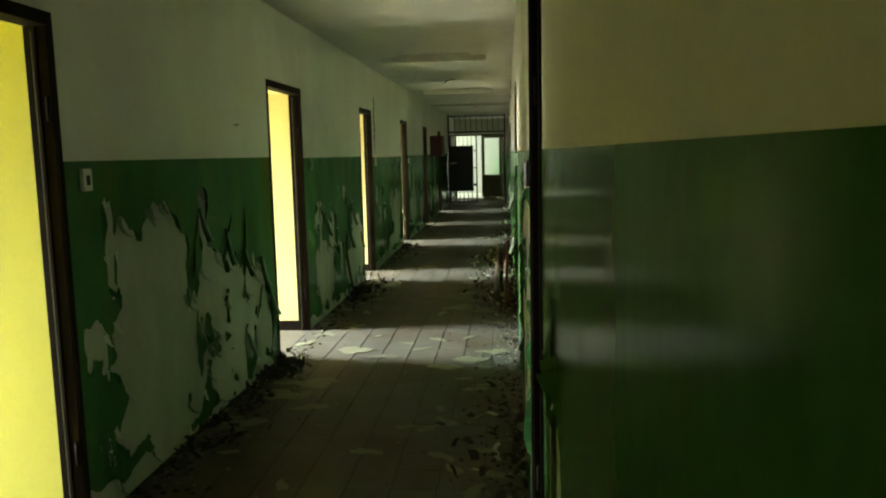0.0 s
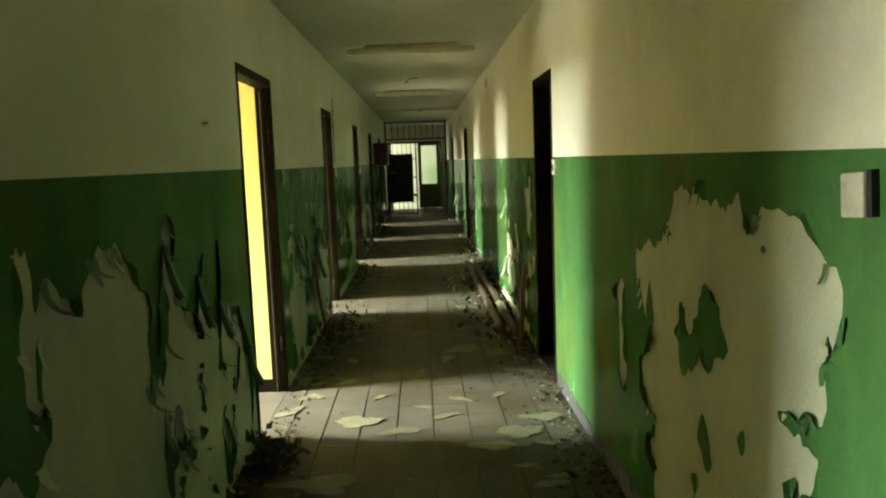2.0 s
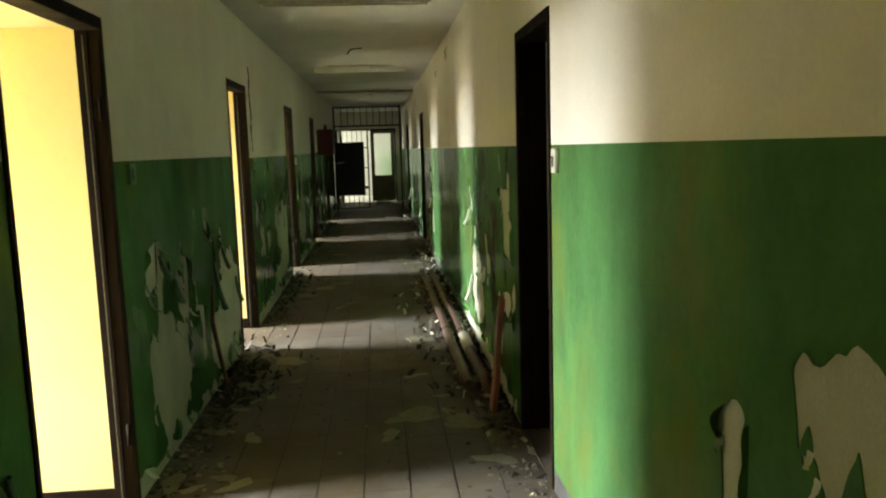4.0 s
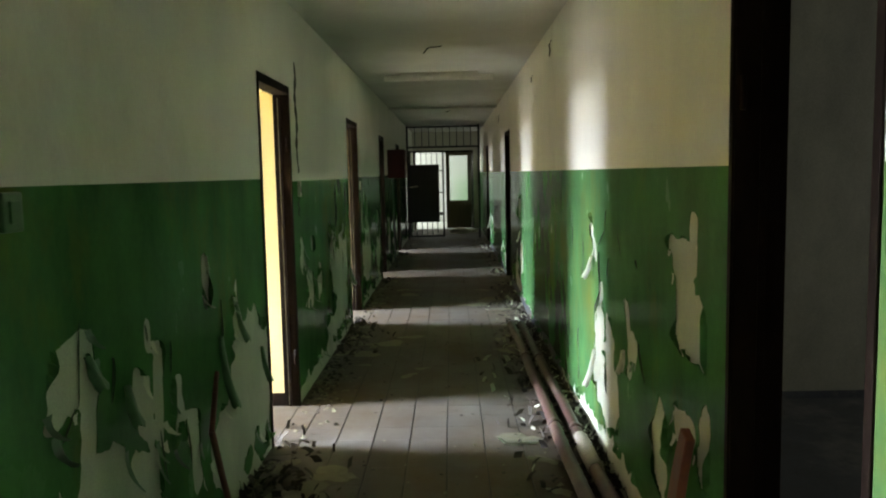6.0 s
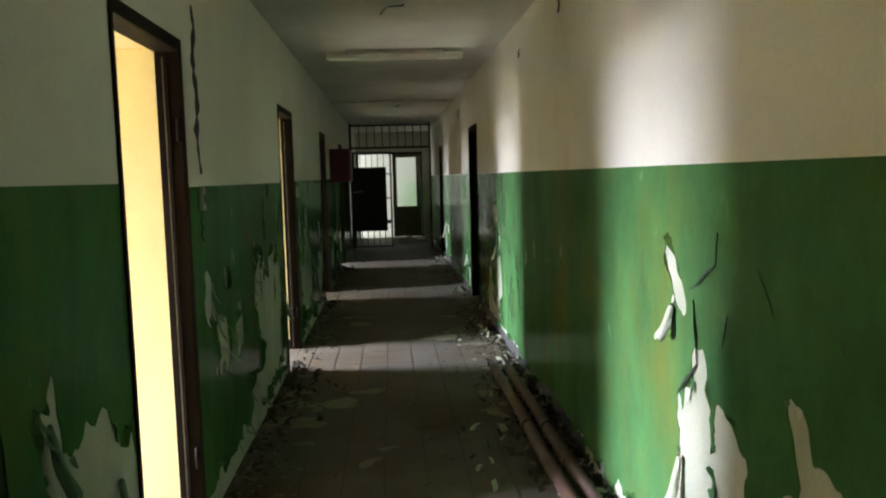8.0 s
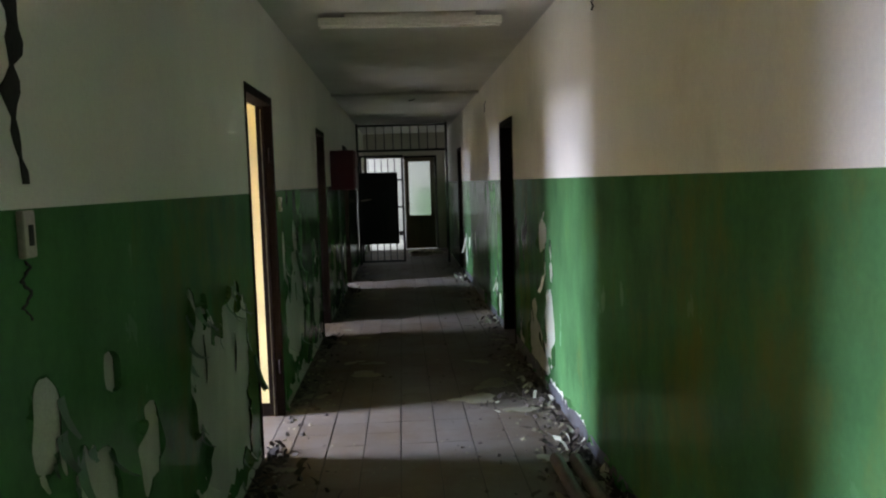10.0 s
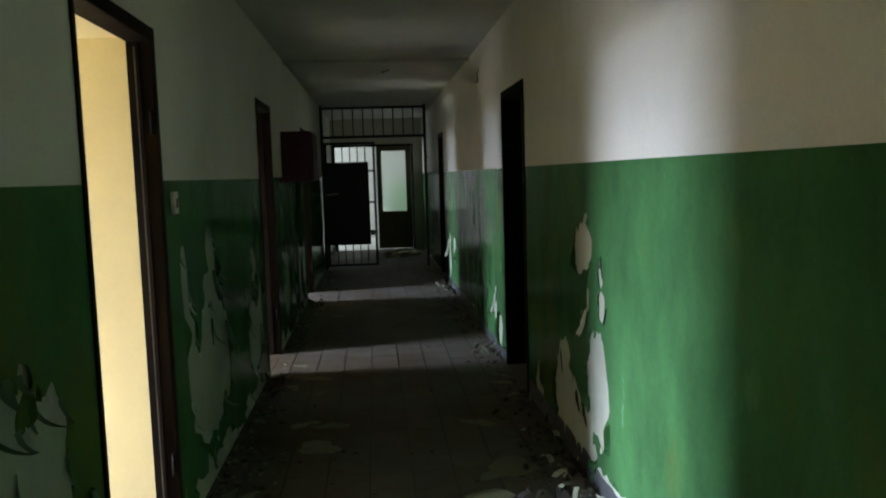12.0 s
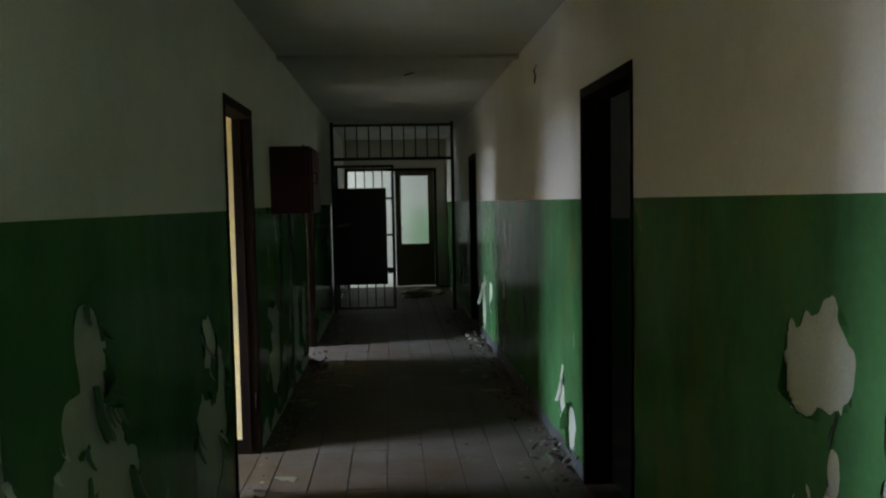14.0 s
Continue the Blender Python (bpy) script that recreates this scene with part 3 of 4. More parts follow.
for k, (yn, yf) in enumerate(RIGHT_DOORS):
    door_frame("door_%d" % (k + 8), XR, -1, yn, yf, RIGHT_THICK, "near-black empty door frame of an unlit room")


# ---- end of the corridor ----
structure("wall_end", [(XL, -1.75, END, END + 0.12, 0, CEIL), (-0.18, XR, END, END + 0.12, 0, CEIL), (-1.75, -0.18, END, END + 0.12, 2.06, CEIL)], CREAM, "cream wall round a double doorway", "wall")
LOBBY = Y1 - 0.4
structure("wall_lobby", [(-3.4, -3.3, END + 0.12, LOBBY, 0, CEIL), (0.9, 1.0, END + 0.12, LOBBY, 0, CEIL), (-0.62, 1.0, LOBBY, LOBBY + 0.1, 1.3, CEIL), (-3.4, -2.85, LOBBY, LOBBY + 0.1, 0, CEIL), (-2.85, -2.1, LOBBY, LOBBY + 0.1, 0, CEIL), (-2.1, -0.62, LOBBY, LOBBY + 0.1, 0, CEIL), (-3.4, XL - LEFT_THICK, END, END + 0.12, 0, CEIL), (XL - LEFT_THICK, XL, END, END + 0.12, 0, CEIL), (XR, 1.0, END, END + 0.12, 0, CEIL)], PALEWALL, "bright white wall of a daylit lobby", "wall")
structure("wall_lobby_band", [(-0.62, 1.0, LOBBY, LOBBY + 0.1, 0, 1.3)], PALEGREEN, "pale green lower wall of a daylit lobby", "wall")
structure("floor_lobby", [(-3.3, 0.9, END + 0.12, LOBBY, -0.006, 0.0)], PALEWALL, "pale daylit lobby floor", "floor")


def end_door():
    """A glazed door leaf in a dark frame; the other half of the doorway stands open."""
    ob = thing("door_12", "brown door leaf with one tall clouded glass pane", "door", kind="structure", m=pose(-0.18, END, 0))
    part("frame", box_bm([(-1.57, -1.53, -0.01, 0.11, 0, 2.02), (-0.04, 0, -0.01, 0.11, 0, 2.02), (-1.57, 0, -0.01, 0.11, 2.02, 2.06)], 0.003), FRAME, ob)
    leaf = part("leaf", box_bm([(-0.72, -0.63, 0.03, 0.07, 0.02, 2.02), (-0.14, -0.045, 0.03, 0.07, 0.02, 2.02), (-0.63, -0.14, 0.03, 0.07, 1.93, 2.02), (-0.63, -0.14, 0.03, 0.07, 0.02, 0.75), (-0.635, -0.62, 0.024, 0.03, 0.75, 1.93), (-0.15, -0.135, 0.024, 0.03, 0.75, 1.93)]), DOORWOOD, ob)
    pane = part("pane", box_bm([(-0.63, -0.14, 0.047, 0.052, 0.75, 1.93)]), FROST, leaf, "clouded glass pane")
    pane.visible_shadow = False
    part("handle", tube_bm([(-0.68, 0.03, 1.02), (-0.68, -0.02, 1.02), (-0.60, -0.025, 1.02)], 0.008, 8), IRON, leaf)


end_door()


def gate():
    ob = thing("barred_gate", "black iron barred gate with a sheet steel plate, across the corridor", "gate", m=pose(0, GATE, 0))
    for x in (-1.74, -0.135):
        part("post", box_bm([(x - 0.022, x + 0.022, -0.022, 0.022, 0, CEIL - 0.003)], 0.003), IRON, ob)
    part("transom", box_bm([(-1.718, -0.157, -0.02, 0.02, 2.04, 2.08)], 0.003), IRON, ob)
    part("top_rail", box_bm([(-1.718, -0.157, -0.02, 0.02, 2.49, 2.525)], 0.003), IRON, ob)
    for k in range(9):
        x = -1.718 + (k + 1) * 1.561 / 10
        part("bar", tube_bm([(x, 0, 2.075), (x, 0, 2.495)], 0.009, 8), IRON, ob)
    leaf = part("gate_leaf", box_bm([(-1.715, -1.675, -0.018, 0.018, 0.04, 1.98), (-0.965, -0.925, -0.018, 0.018, 0.04, 1.98), (-1.675, -0.965, -0.018, 0.018, 1.945, 1.98), (-1.675, -0.965, -0.018, 0.018, 0.04, 0.075)]), IRON, ob)
    for k in range(5):
        x = -1.675 + (k + 1) * 0.71 / 6
        part("bar", tube_bm([(x, 0, 0.075), (x, 0, 1.95)], 0.008, 8), IRON, leaf)
    for z in (1.53, 1.04, 0.57):
        part("rail", box_bm([(-1.675, -0.965, 0.010, 0.016, z - 0.015, z + 0.015)]), IRON, leaf)
    part("plate", box_bm([(-1.72, -1.035, -0.026, -0.019, 0.375, 1.672)], 0.002), PLATE, leaf, "dark sheet steel plate")
    part("bolt", tube_bm([(-1.70, -0.035, 1.17), (-1.52, -0.035, 1.19)], 0.012, 8), WRAP, leaf, "pale sliding bolt")
    part("lock_box", box_bm([(-1.03, -0.968, -0.018, 0.012, 0.52, 0.60)], 0.003), IRON, leaf)
    for z in (1.72, 1.42, 1.05):
        part("latch", box_bm([(-0.157, -0.10, -0.03, 0.01, z - 0.012, z + 0.012)], 0.003), IRON, ob)


gate()


# ---- things in the corridor ----
def ceiling_lamp(y):
    ob = thing("ceiling_lamp", "unlit yellowed fluorescent batten across the ceiling", "ceiling lamp", "fluorescent battens", m=pose(-0.88, y, CEIL - 0.032))
    part("mount", box_bm([(-0.42, 0.42, -0.03, 0.03, 0.0, 0.0315)], 0.003), WHITE, ob)
    part("housing", box_bm([(-0.58, 0.58, -0.06, 0.06, -0.028, 0.0)], 0.005), WHITE, ob)
    for s in (-0.045, 0.045):
        part("reflector_edge", box_bm([(-0.575, 0.575, s - 0.014, s + 0.014, -0.050, -0.028)], 0.005), WHITE, ob)
    part("tray", box_bm([(-0.57, 0.57, -0.030, 0.030, -0.036, -0.029)]), WRAP, ob)
    for s in (-0.582, 0.570):
        part("end_cap", box_bm([(s, s + 0.012, -0.06, 0.06, -0.052, 0.0)], 0.003), WHITE, ob)
    part("screw", tube_bm([(-0.05, 0, -0.036), (-0.05, 0, -0.042)], 0.006, 8), IRON, ob)
    return ob


for y in (7.98, 12.596):
    ceiling_lamp(y)

hook = thing("ceiling_wire", "bent black cable end hanging from the ceiling", "cable", m=pose(-0.93, 10.847, CEIL))
part("wire", tube_bm([(0.10, 0, 0.0), (0.09, 0, -0.012), (0.0, 0.0, -0.016), (-0.02, -0.02, -0.03), (-0.05, -0.06, -0.075)], 0.006, 6), BLACK, hook)
hook2 = thing("ceiling_wire", "small black cable stub under the ceiling", "cable", m=pose(-0.80, 17.672, CEIL))
part("wire", tube_bm([(0.05, 0, 0.0), (0.0, 0, -0.012), (-0.04, 0, -0.025)], 0.006, 6), BLACK, hook2)


def wall_cable(y, z0, z1):
    ob = thing("wall_cable", "short black cable end hanging on the cream wall", "cable", "cable ends", m=pose(XR, y, z0))
    h = z1 - z0
    part("wire", tube_bm([(-0.002, 0, h), (-0.02, 0.004, h * 0.7), (-0.014, -0.006, h * 0.35), (-0.02, 0.0, 0)], 0.005, 6), BLACK, ob)


wall_cable(16.212, 2.23, 2.35)
wall_cable(10.053, 2.32, 2.44)
wall_cable(11.361, 2.28, 2.34)

nail = thing("wall_nail", "small dark nail in the cream wall", "nail", m=pose(XL, 4.13, 1.672))
part("shank", tube_bm([(0, 0, 0), (0.025, 0, 0.004)], 0.004, 6), IRON, nail)


def plate_switch(name, x, out, y, z, w, h, label, cover=PLASTIC, hole=True, tilt=0, deep=0.018):
    ob = thing(name, label, "switch", "wall switches", m=pose(x + out * 0.0026, y, z, tilt * out))
    e = sorted((0.0, out * deep))
    part("cover", box_bm([(e[0], e[1], -w / 2, w / 2, -h / 2, h / 2)], 0.005), cover, ob)
    if hole is None:
        return ob
    if hole:
        e = sorted((out * deep, out * (deep + 0.002)))
        part("socket_hole", box_bm([(e[0], e[1], -w * 0.2, w * 0.2, -h * 0.24, h * 0.2)], 0.0005), BLACK, ob, "black empty hole")
    else:
        e = sorted((out * deep, out * (deep + 0.007)))
        part("rocker", box_bm([(e[0], e[1], -w * 0.25, w * 0.25, -h * 0.28, h * 0.28)], 0.002), cover, ob)
    return ob


plate_switch("light_switch", XL, 1, 2.362, 1.395, 0.065, 0.09, "ivory switch plate with its centre missing on green wall")
plate_switch("light_switch", XL, 1, 12.623, 1.355, 0.06, 0.09, "chipped ivory switch plate with a dark hole")
plate_switch("light_switch", XL, 1, 9.233, 1.385, 0.05, 0.10, "broken pale switch box beside a cracked door frame", WRAP)
plate_switch("light_switch", XL, 1, 5.915, 1.40, 0.08, 0.09, "switch box painted over in green", GREENCURL, False)
loose = plate_switch("light_switch", XR, -1, 2.166, 1.385, 0.078, 0.085, "cream square switch box loose on green wall", WRAP, None, 4, 0.022)
# Black strip paints the shade on the near side of the loose cover.
part("side_shade", box_bm([(-0.016, 0.0, -0.056, -0.0395, -0.042, 0.046)], 0.002), BLACK, loose, "black strip painting the shaded side of the loose box")
plate_switch("light_switch", XR, -1, 5.475, 1.41, 0.072, 0.095, "clean ivory switch plate with black centre")


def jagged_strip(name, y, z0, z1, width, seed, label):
    """A broken-out groove beside a frame, with ragged sides, its inner shade painted on."""
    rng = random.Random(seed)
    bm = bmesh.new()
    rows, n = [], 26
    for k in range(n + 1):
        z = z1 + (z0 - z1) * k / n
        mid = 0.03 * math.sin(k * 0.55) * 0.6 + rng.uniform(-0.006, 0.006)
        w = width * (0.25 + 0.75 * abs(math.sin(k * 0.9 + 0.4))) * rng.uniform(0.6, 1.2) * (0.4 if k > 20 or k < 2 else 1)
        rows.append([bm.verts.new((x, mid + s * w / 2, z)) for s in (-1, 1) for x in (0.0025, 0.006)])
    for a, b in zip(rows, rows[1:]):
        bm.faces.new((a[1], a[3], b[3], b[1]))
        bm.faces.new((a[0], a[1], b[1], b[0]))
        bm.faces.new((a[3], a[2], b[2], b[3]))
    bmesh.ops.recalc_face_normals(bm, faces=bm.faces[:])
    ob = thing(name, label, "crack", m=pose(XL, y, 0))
    part("groove", bm, CRACK_SHADE, ob)


jagged_strip("wall_crack", 9.242, 1.49, 2.20, 0.075, 8, "dark jagged crack in cream plaster beside a door frame, its depth painted")
jagged_strip("wall_crack", 9.233, 1.20, 1.33, 0.018, 9, "thin dark crack under a broken switch box, its depth painted")


def pipe(points, radius, label, wrap=None):
    ob = thing("loose_pipe", label, "pipe", "pipes lying along the wall")
    a, b = Vector(points[0]), Vector(points[-1])
    ob.matrix_world = Matrix.Translation(a)
    pts = [a.lerp(b, k / 14) - a + Vector((0.004 * math.sin(k * 1.3), 0, 0)) for k in range(15)]
    part("tube", tube_bm(pts, radius, 14), RUST, ob)
    for f in (0.33, 0.70):
        c = (b - a) * f
        d = (b - a).normalized() * 0.03
        part("coupling", tube_bm([c - d, c + d], radius * 1.16, 14), RUST, ob)
    if wrap:
        c, d = (b - a) * wrap[0], (b - a).normalized() * wrap[1]
        part("wrapping", tube_bm([c - d, c - d * 0.3, c + d * 0.4, c + d], radius * 1.2, 14), WRAP, ob, "pale torn pipe wrapping")
    return ob


pipe([(-0.205, 6.988, 0.036), (-0.225, 11.379, 0.036)], 0.034, "rusty brown steel pipe lying on the floor")
pipe([(-0.095, 6.871, 0.036), (-0.13, 11.361, 0.036)], 0.034, "rusty brown steel pipe with pale wrapping, on the floor", (0.25, 0.22))


def leaning_board(y, h, lean, w, label):
    ob = thing("leaning_board", label, "board", m=pose(-0.115, y, 0.003, lean, 3, 0))
    bm = bmesh.new()
    bmesh.ops.create_cube(bm, size=1.0, matrix=Matrix.LocRotScale((0, 0, h / 2), None, (0.028, w, h)))
    bmesh.ops.subdivide_edges(bm, edges=[e for e in bm.edges if abs((e.verts[0].co - e.verts[1].co).z) > 0.1], cuts=6)
    for v in bm.verts:
        v.co.y *= 1 - 0.35 * max(0.0, v.co.z / h) ** 2
        v.co.x += 0.004 * math.sin(v.co.z * 9)
    bmesh.ops.bevel(bm, geom=bm.edges[:], offset=0.003, segments=1, affect="EDGES")
    part("plank", bm, REDWOOD, ob)


leaning_board(6.618, 0.70, 15, 0.10, "red-brown painted board leaning beside a doorway")

cab = thing("hose_cabinet", "dull red steel fire hose cabinet on the wall", "cabinet", m=pose(XL, 16.41, 1.41))
part("body", box_bm([(0.003, 0.27, 0, 0.56, 0, 0.45)], 0.006), RED, cab)
door = part("door", box_bm([(0.272, 0.286, 0.01, 0.55, 0.01, 0.44)], 0.004), RED, cab)
part("handle", tube_bm([(0.286, 0.06, 0.2), (0.31, 0.06, 0.2), (0.31, 0.06, 0.27), (0.286, 0.06, 0.27)], 0.006, 8), IRON, door)
part("side_badge", tube_bm([(0.135, 0.001, 0.22), (0.135, -0.004, 0.22)], 0.09, 24), RED, cab)
riser = thing("riser_pipe", "thin grey pipe running down the wall under a cabinet", "pipe", m=pose(XL + 0.04, 17.041, 0))
part("tube", tube_bm([(0, 0, 0), (0, 0, 0.8), (0, 0, 1.41)], 0.012, 10), SKIRT, riser)


def paint_roll(x, out, y, z, length, radius, lean, turn, label, paint=CURL):
    """A flap of paint rolled into a loose tube that hangs from the wall."""
    ob = thing("paint_roll", label, "peeling paint", "rolled flaps of paint", m=pose(x + out * 0.004, y, z, lean, 0, 0))
    verts, faces, n, m = [], [], 12, 9
    for i in range(m + 1):
        f = i / m
        r = radius * (0.55 + 0.6 * f)
        for k in range(n + 1):
            a = math.pi * (0.1 + 1.45 * k / n) + turn
            verts.append((out * (r * (1 - math.cos(a)) * 0.9 + 0.03 * f * f * length / 0.2), r * math.sin(a) * 1.1 + 0.004 * math.sin(9 * f + k), -length * f + 0.008 * math.sin(k * 1.7) * f))
    for i in range(m):
        for k in range(n):
            q = i * (n + 1) + k
            faces.append((q, q + 1, q + n + 2, q + n + 1))
    part("flap", mesh("flap", verts, faces, paint, True), paint, ob)


for y, z, length, radius, lean, turn in ((8.37, 1.0, 0.12, 0.020, 12, 0.2), (8.295, 0.5, 0.2, 0.02, 4, 0.4), (7.592, 0.66, 0.10, 0.02, -22, 0.1), (12.821, 0.80, 0.12, 0.012, 14, 0.5), (15.508, 0.46, 0.14, 0.016, -10, 0.3), (19.295, 0.6, 0.22, 0.02, 5, 0.3)):
    paint_roll(XR, -1, y, z, length, radius, lean, turn, "pale rolled flap of peeling paint hanging off the green wall")
for y, z, length, radius, lean, turn in ((3.48, 1.2, 0.3, 0.02, 5, 0.3), (3.859, 1.05, 0.36, 0.018, -4, 0.5), (4.148, 0.9, 0.3, 0.02, 6, 0.2), (4.49, 0.8, 0.34, 0.02, -6, 0.4), (4.616, 0.6, 0.4, 0.022, 4, 0.3), (6.221, 1.0, 0.16, 0.02, 8, 0.2), (6.456, 0.85, 0.2, 0.022, -8, 0.3), (7.394, 0.8, 0.5, 0.022, -5, 0.4), (7.646, 0.9, 0.3, 0.018, 6, 0.3), (8.07, 0.6, 0.3, 0.02, -4, 0.2), (11.541, 0.6, 0.3, 0.02, 4, 0.3), (13.272, 1.0, 0.24, 0.018, -6, 0.3), (13.507, 0.7, 0.22, 0.022, 6, 0.3)):
    paint_roll(XL, 1, y, z, length * 0.6, radius, lean, turn, "rolled dark green flap of peeling paint hanging off the wall", GREENCURL)

def paint_tear(x, out, y0, z0, y1, z1, width, seed):
    """A lip curling off the wall, its shade painted as a dark split."""
    rng = random.Random(seed)
    ob = thing("paint_tear", "split in the green paint, shade painted dark, with a lifted lip", "peeling paint", "splits in the paint", m=pose(x, y0, z0))
    n, length = 8, math.hypot(y1 - y0, z1 - z0)
    ay, az = (y1 - y0) / length, (z1 - z0) / length
    lip, slit_shade, faces = [], [], []
    for k in range(n + 1):
        f = k / n
        w = width * (0.12 + math.sin(math.pi * min(1.0, f * 0.9 + 0.08)) ** 0.8) * rng.uniform(0.75, 1.2)
        sway = 0.12 * length * math.sin(2.6 * f + seed) * f * (1 - f) + rng.uniform(-0.1, 0.1) * width
        py, pz = f * length * ay - sway * az, f * length * az + sway * ay
        for e, lift in ((0.0, 0.003), (0.2, 0.003 + 0.14 * w), (0.34, 0.003 + 0.34 * w)):
            lip.append((out * lift, py + az * w * e, pz - ay * w * e))
        for e in (-0.3, 0.12):
            slit_shade.append((out * 0.0034, py + az * w * e, pz - ay * w * e))
    for k in range(n):
        q = 3 * k
        faces += [(q, q + 3, q + 4, q + 1), (q + 1, q + 4, q + 5, q + 2)]
    part("slit_shade", mesh("slit_shade", slit_shade, [(2 * k, 2 * k + 2, 2 * k + 3, 2 * k + 1) for k in range(n)], CRACK_SHADE), CRACK_SHADE, ob, "dark ribbon painting the shade behind the lifted lip")
    part("lip", mesh("lip", lip, faces, GREENCURL, True), GREENCURL, ob, "lifted lip of green paint")


RIGHT_TEARS = [(0.80, 1.2, 0.78, 0.88, 0.022), (8.03, 1.27, 8.045, 1.17, 0.016), (8.045, 1.17, 8.24, 1.07, 0.02), (7.96, 1.04, 8.0, 0.93, 0.022), (8.215, 1.04, 8.175, 0.84, 0.028), (8.175, 0.84, 8.348, 0.70, 0.03), (8.034, 0.50, 8.014, 0.34, 0.035), (7.354, 0.743, 7.242, 0.60, 0.03), (7.41, 1.09, 7.38, 1.05, 0.018), (7.78, 1.19, 7.69, 1.07, 0.01), (2.21, 1.14, 2.221, 1.08, 0.018)]
RIGHT_TEARS += [(12.6, 1.07, 12.57, 0.97, 0.022), (12.80, 0.99, 12.83, 0.88, 0.03), (12.52, 0.86, 12.56, 0.78, 0.025), (13.02, 0.37, 12.97, 0.27, 0.045), (12.9, 0.33, 12.85, 0.24, 0.04), (13.34, 0.5, 13.30, 0.38, 0.025)]
LEFT_TEARS = [(3.48, 1.2, 3.40, 1.0, 0.045), (3.40, 1.0, 3.363, 0.83, 0.06), (3.98, 1.12, 3.81, 0.87, 0.05), (4.22, 1.15, 4.15, 0.68, 0.06), (4.49, 0.6, 4.355, 0.39, 0.06), (3.41, 0.62, 3.345, 0.35, 0.022), (3.56, 0.46, 3.577, 0.33, 0.045), (4.17, 0.35, 4.3, 0.12, 0.06)]
LEFT_TEARS += [(6.213, 1.09, 6.182, 0.87, 0.026), (6.162, 0.87, 6.08, 0.80, 0.03), (6.64, 1.0, 6.65, 0.94, 0.035), (7.45, 0.95, 7.44, 0.67, 0.035), (6.40, 0.95, 6.38, 0.82, 0.05), (6.85, 0.9, 6.84, 0.78, 0.035), (6.72, 0.62, 6.76, 0.42, 0.03), (6.98, 0.55, 7.0, 0.40, 0.03), (10.6, 0.9, 10.62, 0.7, 0.03), (11.15, 0.8, 11.13, 0.62, 0.03)]
for k, row in enumerate(RIGHT_TEARS):
    paint_tear(XR, -1, *row, k)
for k, row in enumerate(LEFT_TEARS):
    paint_tear(XL, 1, *row[:4], row[4] * 0.7, 40 + k)

lath = thing("broken_lath", "broken brown wooden lath leaning on the peeling wall", "wood strip", m=pose(XL + 0.05, 7.22, 0.0))
part("strip", tube_bm([(0.03, 0.05, 0.0), (0.0, 0.0, 0.24), (-0.02, -0.05, 0.46)], 0.013, 6), REDWOOD, lath)
part("splinter", tube_bm([(-0.02, -0.05, 0.46), (-0.035, 0.05, 0.56), (-0.045, 0.12, 0.66)], 0.011, 6), REDWOOD, lath)

# ---- things in the first unlit room ----
def card_board():
    ob = thing("planning_board", "brown planning board with red header and blue-white card slots, leaning", "board", m=pose(1.46, 5.103, 0.02, 5, 0, 0))
    part("panel", box_bm([(0, 1.5, 0, 0.02, 0, 1.30)], 0.003), BOARD, ob)
    part("header", box_bm([(0, 1.5, -0.006, -0.001, 1.21, 1.29)]), REDTAPE, ob, "red header strip")
    for k in range(3):
        x = 0.02 + k * 0.37
        part("label", box_bm([(x, x + 0.32, -0.005, -0.001, 1.13, 1.20)]), WHITE, ob, "pale column label")
        for j in range(3):
            part("writing", box_bm([(x + 0.04 + j * 0.08, x + 0.10 + j * 0.08, -0.007, -0.0055, 1.155, 1.178)]), BLACK, ob)
    for x in (0.27, 0.64, 1.01):
        part("divider", box_bm([(x, x + 0.035, -0.012, -0.001, 0.02, 1.12)], 0.002), WRAP, ob)
    for col in (0.31, 0.68):
        for k in range(36):
            z = 0.04 + k * 0.03
            bm = box_bm([(col, col + 0.32, -0.006, -0.002, 0, 0.021)])
            s = part("slat", bm, BLUEWHITE, ob)
            s.matrix_basis = pose(0, -0.008, z, -24, 0, 0)
    return ob


card_board()


# ---- rubbish on the floor ----
def flake_mesh(seed, size):
    """A torn sheet of old paint, bent and with a ragged outline."""
    rng = random.Random(seed)
    n = 26
    verts, faces = [(0, 0, 0.004)], []
    for ring, f in ((1, 0.55), (2, 1.0)):
        for k in range(n):
            a = 2 * math.pi * k / n
            r = size * f * (1 + (0.26 * math.sin(2 * a + seed) + 0.16 * math.sin(3 * a + 2 * seed) + 0.10 * math.sin(5 * a + 3 * seed) + rng.uniform(-0.13, 0.13)) * (0.4 if ring == 1 else 1))
            x, y = r * math.cos(a), 0.55 * r * math.sin(a)
            z = 0.003 + (0.07 * (rng.random() ** 4) * size if ring == 2 else 0.01 * size) + 0.02 * size * math.sin(2 * a + seed) ** 2
            verts.append((x, y, z))
    for k in range(n):
        b = (k + 1) % n
        faces.append((0, 1 + k, 1 + b))
        faces.append((1 + k, 1 + n + k, 1 + n + b, 1 + b))
    under = len(verts)
    verts += [(x, y, z - 0.0015) for x, y, z in verts]
    for k in range(n):
        b = (k + 1) % n
        faces.append((1 + n + k, under + 1 + n + k, under + 1 + n + b, 1 + n + b))
    return mesh("paint_flake", verts, faces, FLAKE_AND_GLINT)


FLAKES = [flake_mesh(k, s) for k, s in enumerate((0.05, 0.07, 0.09, 0.11, 0.14, 0.17, 0.06, 0.08))]


